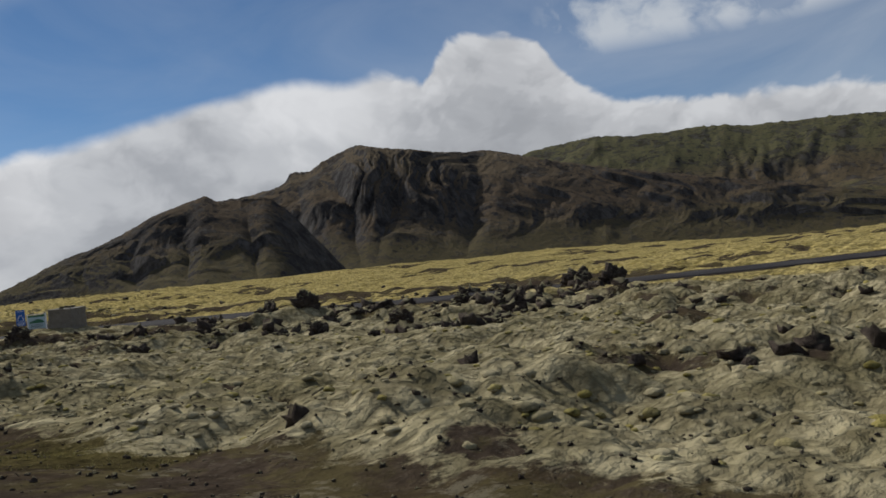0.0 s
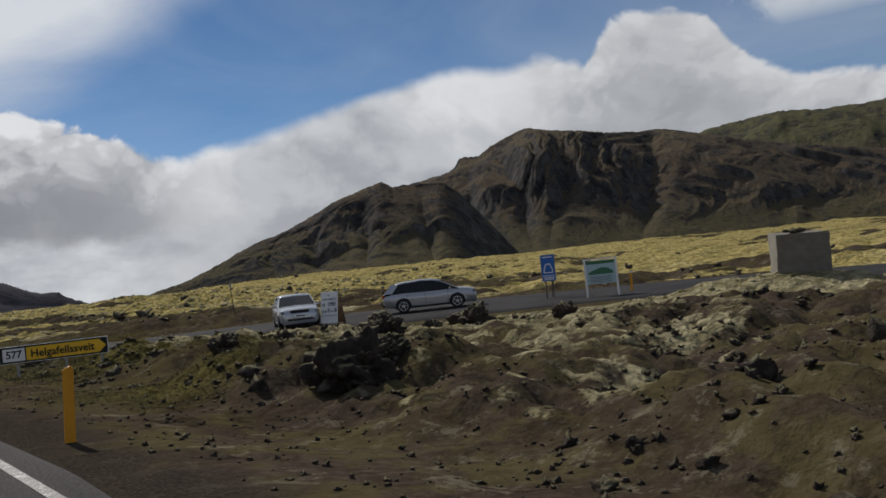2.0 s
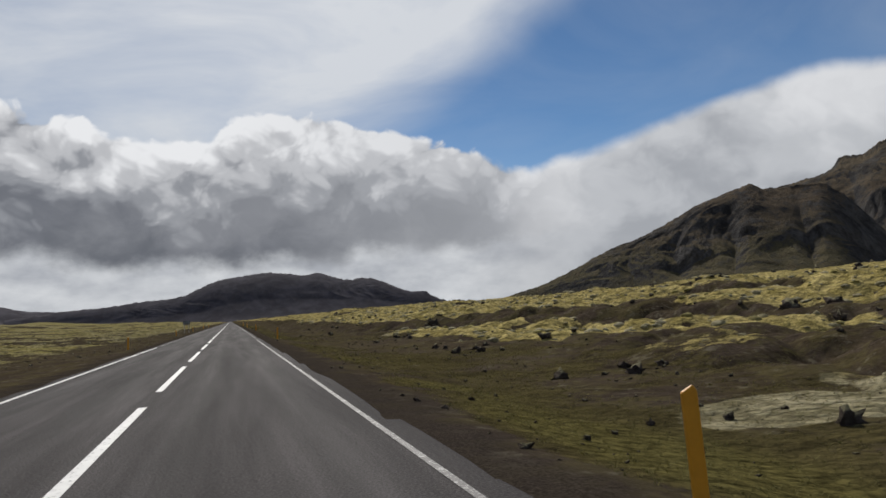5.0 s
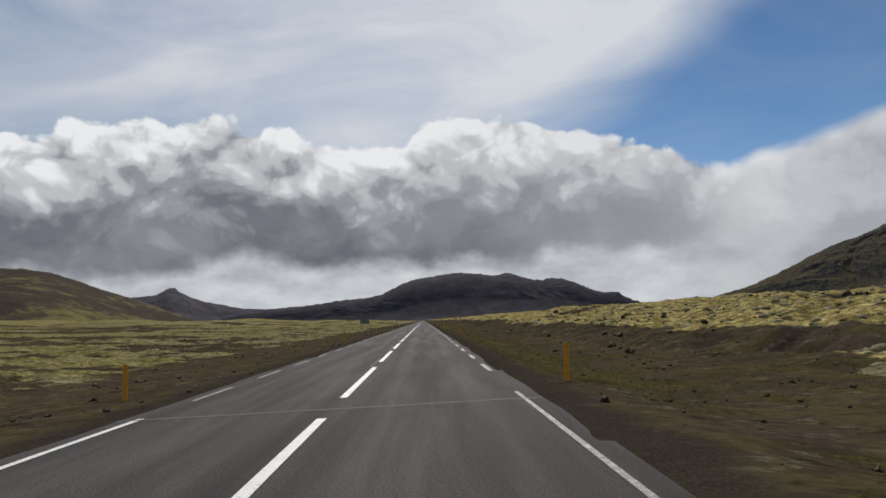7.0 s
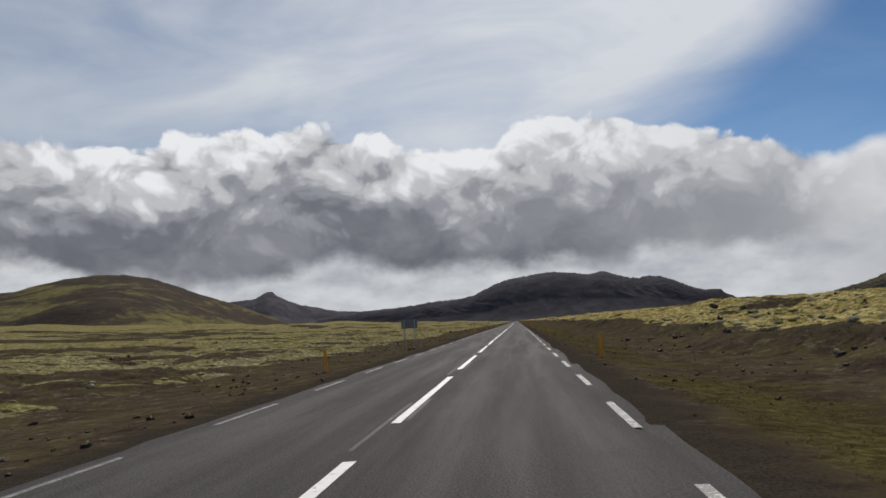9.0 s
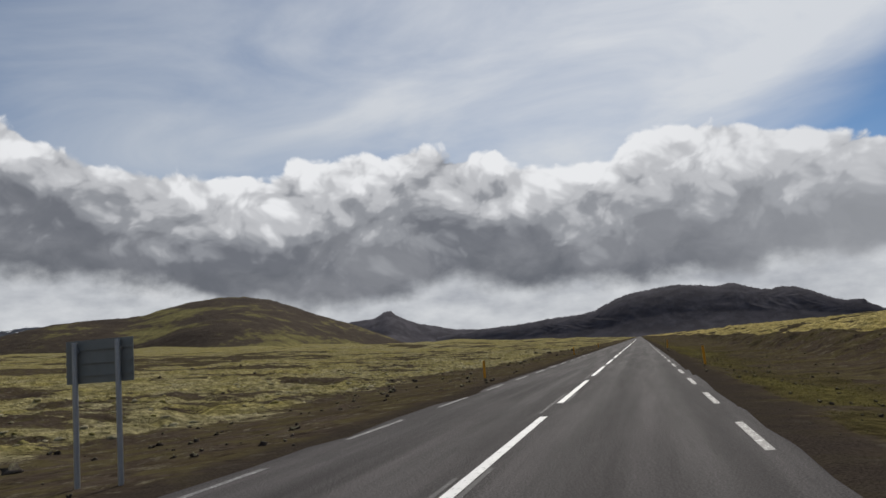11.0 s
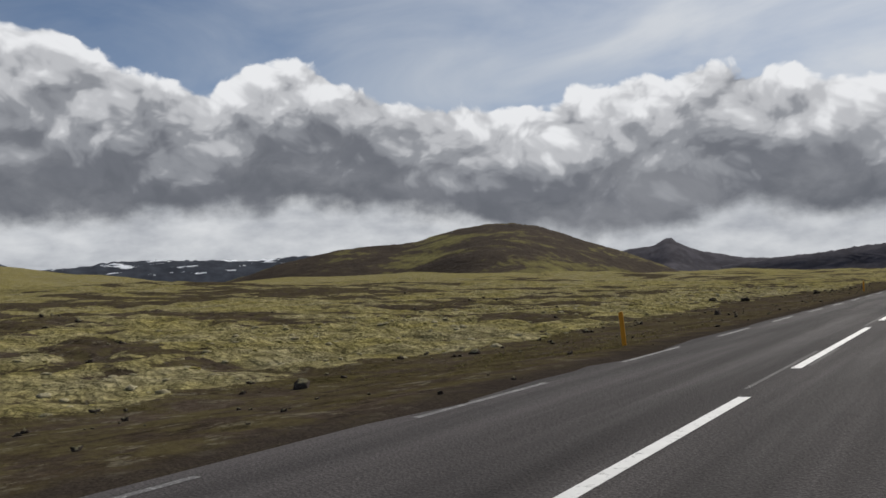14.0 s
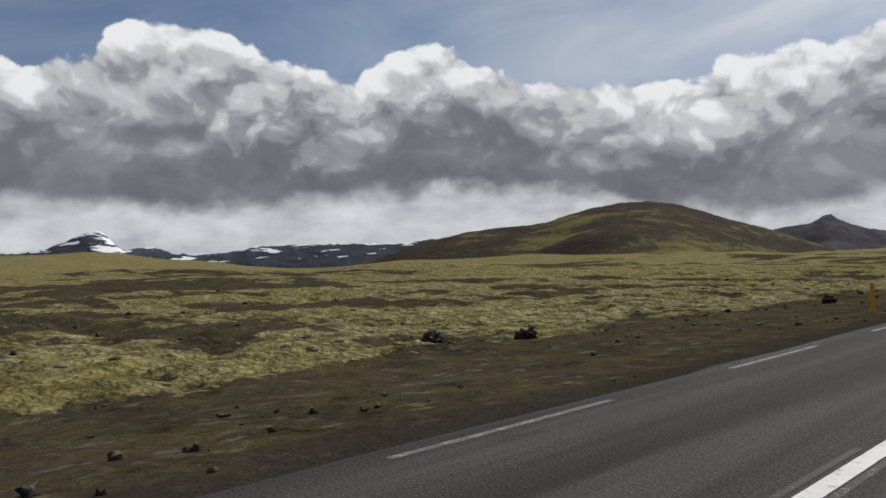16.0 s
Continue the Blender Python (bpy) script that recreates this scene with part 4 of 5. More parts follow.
YELLOW = material("yellow_plastic", plain((0.66, 0.29, 0.018), 0.2, 9), 0.55)
SIGN_YELLOW = material("yellow_sign_film", plain((0.86, 0.50, 0.03), 0.08, 3), 0.4)
BLACK = material("black_film", plain((0.012, 0.012, 0.012), 0.2), 0.5)
WHITE = material("white_board_paint", plain((0.80, 0.79, 0.77), 0.08, 3), 0.5)
GREY_METAL = material("galvanised_steel", plain((0.33, 0.34, 0.35), 0.2, 14), 0.5, 0.7)
DARK_METAL = material("weathered_dark_post", plain((0.09, 0.08, 0.07), 0.3, 12), 0.7)
SIGN_BACK = material("grey_sign_back", plain((0.20, 0.21, 0.20), 0.15, 5), 0.6, 0.2)
BLUE = material("blue_sign_film", plain((0.03, 0.13, 0.42), 0.1), 0.4)
GREEN = material("green_sign_film", plain((0.05, 0.17, 0.09), 0.15), 0.45)
PALE = material("pale_blue_print", plain((0.42, 0.55, 0.58), 0.12), 0.45)
BROWN = material("brown_plywood", plain((0.16, 0.10, 0.055), 0.25, 8), 0.8)
CONCRETE = material("rough_concrete", plain((0.17, 0.155, 0.13), 0.4, 4), 0.92)
CAR_WHITE = material("white_car_paint", plain((0.46, 0.475, 0.50), 0.02), 0.20, 0.45, 0.6)
CAR_SILVER = material("silver_car_paint", plain((0.42, 0.42, 0.44), 0.03), 0.28, 0.55, 0.5)
GLASS = material("dark_car_glass", plain((0.010, 0.012, 0.014), 0.1), 0.08, 0.0, 0.3)
RUBBER = material("tyre_rubber", plain((0.02, 0.02, 0.02), 0.2), 0.85)
TRIM = material("black_plastic_trim", plain((0.015, 0.015, 0.016), 0.2), 0.5)
ALLOY = material("alloy_rim", plain((0.58, 0.58, 0.59), 0.1), 0.35, 0.25)
LENS = material("clear_headlamp", plain((0.30, 0.31, 0.33), 0.2), 0.15, 0.2, 0.6)
RED = material("red_lamp_glass", plain((0.35, 0.012, 0.012), 0.15), 0.2)
TURF = material("grass_blades", lambda n: (n.ramp(n.node("ShaderNodeNewGeometry").outputs["Random Per Island"], [(0.0, (0.085, 0.078, 0.022)), (0.4, (0.17, 0.15, 0.04)), (0.7, (0.26, 0.22, 0.08)), (1.0, (0.12, 0.125, 0.03))]), None, 0, 0), 0.85, spec=0.15)


def build_cushion(n):
    p = spot(n)
    pale, gold, green, a, b = moss_colour(n, p)
    r = n.node("ShaderNodeNewGeometry").outputs["Random Per Island"]
    c = n.mix(n.step(r, 0.55, 0.9), pale, green)
    return n.mix(n.step(n.noise(p, 7, 5, 0.7), 0.5, 0.72, 0.0, 0.6), c, (0.07, 0.06, 0.035)), n.noise(p, 9, 5, 0.7), 1.0, 0.06


CUSHION = material("moss_cushions", build_cushion, 0.97, spec=0.08)


# ---- road markings ----
def stripe(name, x0, x1, y0, y1, mat, label, z=0.004, group=""):
    bm = bmesh.new()
    k = max(1, int((y1 - y0) / 2))
    ls = [[bm.verts.new((x, y0 + (y1 - y0) * i / k, z)) for x in (x0, x1)] for i in range(k + 1)]
    for a, b in zip(ls, ls[1:]):
        bm.faces.new((a[0], a[1], b[1], b[0]))
    ob = part(name, bm, mat)
    return tagged(ob, label, "road marking", group, "structure")


DASH = 12.35
for i in range(0, 62):
    end = 99.04 + DASH * i
    stripe("centre_line", -0.07, 0.07, end - 9.3, end, PAINT, "white painted centre dash on the asphalt", group="centre line dashes")
for i in range(16):
    for x, y, w in ((-0.15, 161.5 + DASH * i, 5.2), (0.12, 164.2 + DASH * i, 3.1)):
        stripe("old_line_trace", x - 0.03, x + 0.03, y, y + w, GHOST, "faint flecks of an older worn centre line", 0.003, "old line traces")
stripe("edge_line", 2.99, 3.08, -40, 66.8, WORN, "worn white edge line with flaked paint")
stripe("edge_line", 2.98, 3.05, 93.8, 150.8, WORN, "worn white edge line with flaked paint")
stripe("edge_line", -3.05, -2.94, -40, 149.8, PAINT, "white painted edge line")
for i in range(34):
    y = 152.6 + 6.17 * i
    stripe("edge_line", -3.03, -2.93, y, y + 3.2, WORN, "short worn white edge dash", group="left edge dashes")
    y = 156.4 + 6.085 * i
    stripe("edge_line", 2.99, 3.10, y, y + 2.9, WORN, "short worn white edge dash", group="right edge dashes")
for a, b in ((7.3, 8.1), (10.4, 11.8)):
    bm = bmesh.new()
    za, zb = side_level(a) + 0.045, side_level(b) + 0.045
    bm.faces.new([bm.verts.new(v) for v in ((a, 76.9, za), (b, 77.05, zb), (b, 77.15, zb), (a, 77.0, za))])
    tagged(part("edge_line", bm, SEAM), "faded white dash on the side road", "road marking", "side road dashes", "structure")
# the line along the side road's far edge, worn through in places
bm = bmesh.new()
far_edge = glide(SIDE, 10)[23:58, 2:]
for p, q in zip(far_edge, far_edge[1:]):
    if vnoise(p[0] * 1.1, 0.5, 77) > 0.22:
        zp, zq = float(side_level(p[0])) + 0.014, float(side_level(q[0])) + 0.014
        bm.faces.new([bm.verts.new(v) for v in ((p[0], p[1] - 0.38, zp), (q[0], q[1] - 0.38, zq), (q[0], q[1] - 0.32, zq), (p[0], p[1] - 0.32, zp))])
tagged(part("edge_line", bm, WORN), "thin worn white line along the side road's edge", "road marking", "", "structure")
# the bend of the edge line into the junction
bm = bmesh.new()
arc = [(3.03 + 0.9 * (i / 10) ** 2.4, 66.8 + 3.9 * i / 10) for i in range(11)]
vs = [(bm.verts.new((x - 0.05, y, 0.006)), bm.verts.new((x + 0.05, y - 0.01, 0.006))) for x, y in arc]
for (a, b), (c, d) in zip(vs, vs[1:]):
    bm.faces.new((a, b, d, c))
tagged(part("edge_line", bm, WORN), "worn edge line curving into the side road", "road marking", "", "structure")
# the seam where the surfacing changes
bm = bmesh.new()
seam = [(-3.3 + 0.33 * i, 149.6 + 0.10 * (vnoise(i * 0.9, 1.5) - 0.5)) for i in range(21)]
vs = [(bm.verts.new((x, y - 0.07, 0.006)), bm.verts.new((x, y + 0.06, 0.006))) for x, y in seam]
for (a, b), (c, d) in zip(vs, vs[1:]):
    bm.faces.new((a, b, d, c))
tagged(part("road_seam", bm, SEAM), "pale seam across the asphalt", "road marking", "", "structure")


# ---- lava rocks ----
def rock_mesh(name, seed, level, spike):
    bm = bmesh.new()
    bmesh.ops.create_icosphere(bm, subdivisions=level, radius=0.5)
    off = Vector((seed * 7.1, seed * 3.3, seed * 5.7))
    for v in bm.verts:
        d = v.co.normalized()
        r = 0.72 + spike * (noise.fractal(d * 1.6 + off, 0.8, 2.2, 5) + 0.9 * (abs(noise.noise(d * 3.4 + off)) - 0.2))
        if level > 3:
            r += 0.10 * noise.fractal(d * 6.5 + off, 0.7, 2.1, 4) - 0.12 * max(0.0, 0.25 - noise.voronoi(d * 3.2 + off)[0][0])
        v.co = d * 0.5 * max(r, 0.3)
        v.co.z = max(v.co.z, -0.22)
    me = bpy.data.meshes.new(name)
    bm.to_mesh(me)
    bm.free()
    me.polygons.foreach_set("use_smooth", [level > 3] * len(me.polygons))
    me.materials.append(LAVA)
    return me


ROCKS = [rock_mesh("lava_boulder", s, 5, 0.34) for s in range(5)]
BOULDERS = [(8.3, 49.4, 1.75, 1.15, "large dark lava outcrop with moss on its top"), (9.1, 50.3, 0.9, 0.6, "dark jagged lava boulder at the junction verge"), (9.2, 49.6, 0.9, 0.6, "dark jagged lava boulder at the junction verge"),
            (8.4, 54.3, 0.9, 0.55, "pale mossy lava boulder on the verge"), (10.6, 51.8, 1.1, 0.7, "rough lava boulder in the moss"),
            (17.6, 57.2, 1.7, 1.1, "dark lava boulder beside the side road"), (15.6, 59.6, 1.1, 0.7, "dark lava boulder beside the side road"),
            (16.6, 58.0, 0.9, 0.6, "rough lava boulder in the moss"), (19.5, 55.2, 1.0, 0.7, "rough lava boulder in the moss"),
            (27.6, 29.9, 1.7, 1.5, "tall spiky dark lava boulder"), (26.3, 31.2, 1.6, 1.3, "tall spiky dark lava boulder"), (25.2, 21.6, 1.3, 0.8, "rough lava boulder in the moss"),
            (22.6, 23.6, 1.2, 0.8, "rough lava boulder in the moss"), (38.4, 21.2, 2.0, 1.6, "tall spiky dark lava boulder"), (40.2, 20.0, 1.9, 1.7, "tall spiky dark lava boulder"),
            (36.0, 24.0, 1.3, 1.0, "rough lava boulder in the moss"), (33.5, 25.0, 1.4, 0.9, "rough lava boulder in the moss"), (30.2, 27.0, 1.2, 0.9, "rough lava boulder in the moss"),
            (16.4, 25.9, 1.0, 0.6, "rough lava boulder in the moss"), (20.3, 44.5, 1.6, 1.1, "dark lava boulder in the moss"), (15.4, 40.5, 1.2, 0.8, "rough lava boulder in the moss"),
            (28.9, 51.6, 0.9, 0.6, "rubble boulder beside the concrete block"), (5.7, 67.8, 0.55, 0.4, "small dark lava stone on the verge"), (5.9, 66.9, 0.5, 0.35, "small dark lava stone on the verge"),
            (7.4, 66.2, 1.0, 0.55, "mossy lava stone on the verge"), (10.7, 68.0, 0.8, 0.55, "dark lava stone on the verge"), (17.0, 159.9, 1.5, 1.1, "dark lava boulder at the foot of the bank"),
            (31.0, 192.0, 1.2, 1.0, "dark lava boulder on the moss ridge"), (32.6, 193.5, 0.9, 0.9, "dark lava boulder on the moss ridge"), (44.0, 272.0, 2.2, 1.8, "dark lava boulder on the moss ridge"), (129.0, 552.0, 4.6, 2.2, "dark lava outcrop on the mossy skyline"), (139.0, 556.0, 2.6, 1.2, "dark lava outcrop on the mossy skyline"),
            (-14.7, 350.1, 1.1, 0.7, "dark lava boulder at the edge of the moss"), (-12.8, 352.0, 0.8, 0.5, "dark lava boulder at the edge of the moss"), (-10.6, 371.0, 0.9, 0.6, "dark lava boulder at the edge of the moss")]
for i, (x, y, w, h, label) in enumerate(BOULDERS):
    ob = new("lava_boulder", ROCKS[i % 5])
    ob.matrix_world = pose(x, y, float(land(x, y)[0]) + h * 0.12, 0, 0, i * 77) @ Matrix.Diagonal((w, w * 0.85, h * 1.25, 1))
    tagged(ob, label, "rock", "lava boulders")

RNG = np.random.RandomState(11)


def scatter(name, bases, places, mat, label):
    """Many small pieces joined into one mesh; places: x, y, z, turn, width, height."""
    vs, fs, n0 = [], [], 0
    for k, (x, y, z, a, w, h) in enumerate(places):
        bv, bf = bases[k % len(bases)]
        c, s = math.cos(a), math.sin(a)
        v = np.stack([x + w * (bv[:, 0] * c - bv[:, 1] * s), y + w * (bv[:, 0] * s + bv[:, 1] * c), z + h * bv[:, 2]], 1)
        vs.append(v)
        fs.append(bf + n0)
        n0 += len(bv)
    V, F = np.concatenate(vs), np.concatenate(fs)
    me = bpy.data.meshes.new(name)
    m = F.shape[1]
    me.vertices.add(len(V))
    me.vertices.foreach_set("co", V.ravel().astype(np.float32))
    me.loops.add(F.size)
    me.loops.foreach_set("vertex_index", F.ravel().astype(np.int32))
    me.polygons.add(len(F))
    me.polygons.foreach_set("loop_start", (np.arange(len(F)) * m).astype(np.int32))
    me.update(calc_edges=True)
    me.materials.append(mat)
    return tagged(new(name, me), label, name.replace("_", " "), kind="stuff")


def base_from(seed, level, spike, flat=-0.22):
    me = rock_mesh("tmp", seed, level, spike)
    v = np.array([x.co for x in me.vertices])
    f = np.array([list(p.vertices) for p in me.polygons])
    bpy.data.meshes.remove(me)
    return v, f


def spots(n, x0, x1, y0, y1, keep):
    x, y = RNG.uniform(x0, x1, n), RNG.uniform(y0, y1, n)
    z, moss, grass, gold = land(x, y)
    s = side_distance(x, y)
    ok = keep(x, y, moss, grass) & (s > 0.5) & (np.abs(x) > 3.7)
    return x[ok], y[ok], z[ok]


SMALL = [base_from(s + 20, 2, 0.95) for s in range(8)]
places = []
for n, box4, keep, lo, hi in (
        (2000, (6.0, 45, -8, 72), lambda x, y, m, g: (fbm(x / 5, y / 5, 3, 44) > 0.52), 0.10, 0.55),
        (900, (20, 46, 14, 40), lambda x, y, m, g: fbm(x / 6, y / 6, 2, 155) > 0.45, 0.3, 1.1),
        (6500, (4.2, 10.5, -8, 72), lambda x, y, m, g: y > -50, 0.02, 0.09),
        (5000, (6.0, 20, 42, 74), lambda x, y, m, g: fbm(x / 3, y / 3, 3, 47) > 0.47, 0.04, 0.20),
        (1500, (8, 40, 84, 260), lambda x, y, m, g: fbm(x / 7, y / 7, 3, 160) > 0.52, 0.12, 0.5),
        (1500, (-13, -3.9, 140, 400), lambda x, y, m, g: fbm(x / 3, y / 3, 2, 165) > 0.45, 0.05, 0.22),
        (900, (-60, -9, 230, 440), lambda x, y, m, g: m < 0.45, 0.12, 0.5),
        (700, (22, 110, 70, 330), lambda x, y, m, g: fbm(x / 12, y / 12, 2, 171) > 0.52, 0.3, 1.3),
        (1800, (3.9, 14, 84, 300), lambda x, y, m, g: y > 0, 0.03, 0.15)):
    x, y, z = spots(n, *box4, keep)
    w = lo + (hi - lo) * RNG.rand(len(x)) ** 2.5
    places += list(zip(x, y, z + w * 0.05, RNG.rand(len(x)) * 6.28, w, w * RNG.uniform(0.6, 1.2, len(x))))
scatter("lava_stones", SMALL, places, STONE, "scattered dark lava stones among moss and soil")

DOME = [base_from(s + 40, 2, 0.30) for s in range(5)]
places = []
for n, box4, keep, lo, hi in (
        (8000, (7.5, 26, -8, 68), lambda x, y, m, g: (m > 0.40) & ((y < 40) | (m > 0.7)), 0.10, 0.36),
        (9000, (12, 60, 84, 260), lambda x, y, m, g: m > 0.45, 0.25, 0.9),
        (2500, (-30, -9.5, 200, 420), lambda x, y, m, g: m > 0.42, 0.2, 0.6)):
    x, y, z = spots(n, *box4, keep)
    w = lo + (hi - lo) * RNG.rand(len(x)) ** 2
    places += list(zip(x, y, z - w * 0.03, RNG.rand(len(x)) * 6.28, w, w * RNG.uniform(0.35, 0.6, len(x))))
scatter("moss_cushions", DOME, places, CUSHION, "pale woolly moss cushions covering the lava")

# grass tufts: a few bent blades each
def tuft(seed):
    r = np.random.RandomState(seed)
    v, f = [], []
    for b in range(9):
        a, lean, h = r.rand() * 6.28, r.uniform(0.2, 0.9), r.uniform(0.4, 1.0)
        c, s = math.cos(a), math.sin(a)
        o = len(v)
        for t, w in ((0, 0.022), (0.55, 0.016), (1.0, 0.002)):
            d = lean * t * t
            for e in (-1, 1):
                v.append((c * d - s * w * e + 0.1 * c, s * d + c * w * e + 0.1 * s, h * t))
        f += [(o, o + 1, o + 3, o + 2), (o + 2, o + 3, o + 5, o + 4)]
    return np.array(v), np.array(f)


TUFTS = [tuft(s) for s in range(8)]
places = []
for n, box4, keep, lo, hi in (
        (12000, (3.9, 9, 30, 72), lambda x, y, m, g: g > 0.42, 0.03, 0.08),
        (6000, (3.9, 9, -6, 32), lambda x, y, m, g: g > 0.42, 0.03, 0.08),
        (32000, (3.8, 14, 84, 190), lambda x, y, m, g: g > 0.42, 0.03, 0.075),
        (9000, (3.8, 9, 190, 300), lambda x, y, m, g: g > 0.42, 0.03, 0.08),
        (16000, (5.5, 17, 44, 72), lambda x, y, m, g: g > 0.5, 0.03, 0.09),
        (5000, (-10, -3.8, 140, 330), lambda x, y, m, g: g > 0.42, 0.04, 0.1),
        (6000, (5, 26, 62, 86), lambda x, y, m, g: g > 0.35, 0.03, 0.09)):
    x, y, z = spots(n, *box4, keep)
    w = RNG.uniform(lo, hi, len(x))
    places += list(zip(x, y, z - 0.01, RNG.rand(len(x)) * 6.28, w * 1.3, w))
scatter("grass_tufts", TUFTS, places, TURF, "dry olive grass tufts on the verge")


# ---- signs and posts ----
def ground_at(x, y):
    s = float(side_distance(x, y))
    return float(side_level(x)) + 0.02 if s < 0 else float(land(x, y)[0])


def marker_post():
    e = thing("marker_post", Matrix(), "orange-yellow plastic roadside marker post", "marker post", "roadside marker posts")
    bm = prism([(-0.055, -0.25), (0.055, -0.25), (0.055, 0.80), (0.03, 0.84), (-0.055, 0.80)], 0.035)
    bmesh.ops.bevel(bm, geom=bm.edges[:], offset=0.008, segments=1, affect="EDGES")
    part("blade", bm, YELLOW, e)
    return e


first = marker_post()
first.matrix_world = pose(3.86, 47.93, ground_at(3.86, 47.93) - 0.04, 0, 3, 0)
for x, y, lean in ((4.2, 101.9, -2), (4.5, 154.3, 3), (4.6, 206.0, 1), (4.5, 258.0, -2), (4.5, 309.5, 2), (-5.3, 155.4, 2), (-5.4, 207.0, -2), (-5.6, 258.5, 1), (-5.1, 306.3, -3), (-5.2, 358.0, 2)):
    copy_thing(first, pose(x, y, ground_at(x, y), 0, lean, 0))


def facing(x, y, z, azimuth, tilt=0.0):
    """A pose whose local -Y looks towards that azimuth (degrees from +Y towards +X)."""
    return pose(x, y, z, tilt, 0, 180 - azimuth)


def direction_sign():
    a, b = Vector((5.5, 60.95)), Vector((7.8, 59.85))
    c = (a + b) / 2
    g = ground_at(c.x, c.y)
    e = thing("direction_sign", pose(c.x, c.y, g, 0, 0, math.degrees(math.atan2(b.y - a.y, b.x - a.x))), "yellow arrow-shaped direction sign with black border on low posts", "road sign")
    w, h, z0 = 2.5, 0.42, 0.13 - g
    rim = lambda d: [(-w / 2 + d, z0 + d), (w / 2 - d, z0 + d), (w / 2 - d, z0 + h - d), (-w / 2 + d, z0 + h - d)]
    board = part("board", prism(rim(0), 0.03), WHITE, e)
    part("border", prism(rim(0.012), 0.006, Matrix.Translation((0, -0.018, 0))), BLACK, e)
    x1 = w / 2 - 0.04
    part("arrow_field", prism([(-w / 2 + 0.62, z0 + 0.05), (x1 - 0.16, z0 + 0.05), (x1, z0 + h / 2), (x1 - 0.16, z0 + h - 0.05), (-w / 2 + 0.62, z0 + h - 0.05)], 0.006, Matrix.Translation((0, -0.023, 0))), SIGN_YELLOW, e)
    part("number_field", box(0.50, 0.006, h - 0.11, (-w / 2 + 0.34, -0.023, z0 + h / 2), 0.002), WHITE, e, "white number field")
    lettering("lettering", "577", 0.25, (-w / 2 + 0.34, -0.029, z0 + h / 2), BLACK, e, 0.36)
    lettering("lettering", "Helgafellssveit", 0.26, (0.20, -0.029, z0 + h / 2 - 0.01), BLACK, e, 1.46)
    for x in (-0.85, 0.25, 1.08):
        part("post", rod(0.03, (x, 0.035, -0.3), (x, 0.035, z0 + h - 0.05)), GREY_METAL, e)
    return e


direction_sign()


def a_board():
    x, y = 19.9, 69.3
    e = thing("sandwich_board", facing(x, y, ground_at(x, y), 243), "white wooden sandwich board with hand-painted lettering", "sandwich board")
    lean = pose(0, -0.18, 0, -10, 0, 0)
    for sx in (-0.37, 0.37):
        part("leg", box(0.05, 0.03, 1.45, (0, 0, 0), 0.004, lean @ pose(sx, 0.02, 0.72)), BROWN, e)
    part("panel", box(0.86, 0.02, 1.38, (0, 0, 0), 0.004, lean @ pose(0, 0, 0.78)), WHITE, e)
    part("rail", box(0.84, 0.012, 0.02, (0, 0, 0), 0.002, lean @ pose(0, -0.016, 0.42)), DARK_METAL, e)
    for t, s, z, w in (("SHARK", 0.11, 1.13, 0.30), ("MUSEUM", 0.11, 1.13, 0.36), ("IS", 0.19, 0.89, 0.14), ("OPEN", 0.24, 0.90, 0.38), ("FROM", 0.13, 0.60, 0.24), ("9", 0.25, 0.63, 0.10), ("TO", 0.12, 0.61, 0.11), ("18", 0.25, 0.64, 0.15)):
        ob = lettering("lettering", t, s, (0, 0, 0), BLACK, e, w)
        px = {"SHARK": -0.22, "MUSEUM": 0.17, "IS": -0.28, "OPEN": 0.14, "FROM": -0.24, "9": -0.02, "TO": 0.13, "18": 0.30}[t]
        ob.matrix_basis = lean @ Matrix.Translation((px, -0.014, z)) @ ob.matrix_basis
    part("lettering_bar", box(0.09, 0.004, 0.05, (0, 0, 0), 0.001, lean @ pose(-0.03, -0.013, 1.31)), DARK_METAL, e)
    back = pose(0, 0.55, 0, 14, 0, 0)
    part("rear_panel", box(0.80, 0.02, 0.75, (0, 0, 0), 0.004, back @ pose(0, 0, 0.42)), BROWN, e, "brown plywood rear panel")
    for sx in (-0.38, 0.38):
        part("rear_leg", box(0.05, 0.04, 1.45, (0, 0, 0), 0.004, back @ pose(sx, 0.01, 0.72)), BROWN, e)
    return e


a_board()


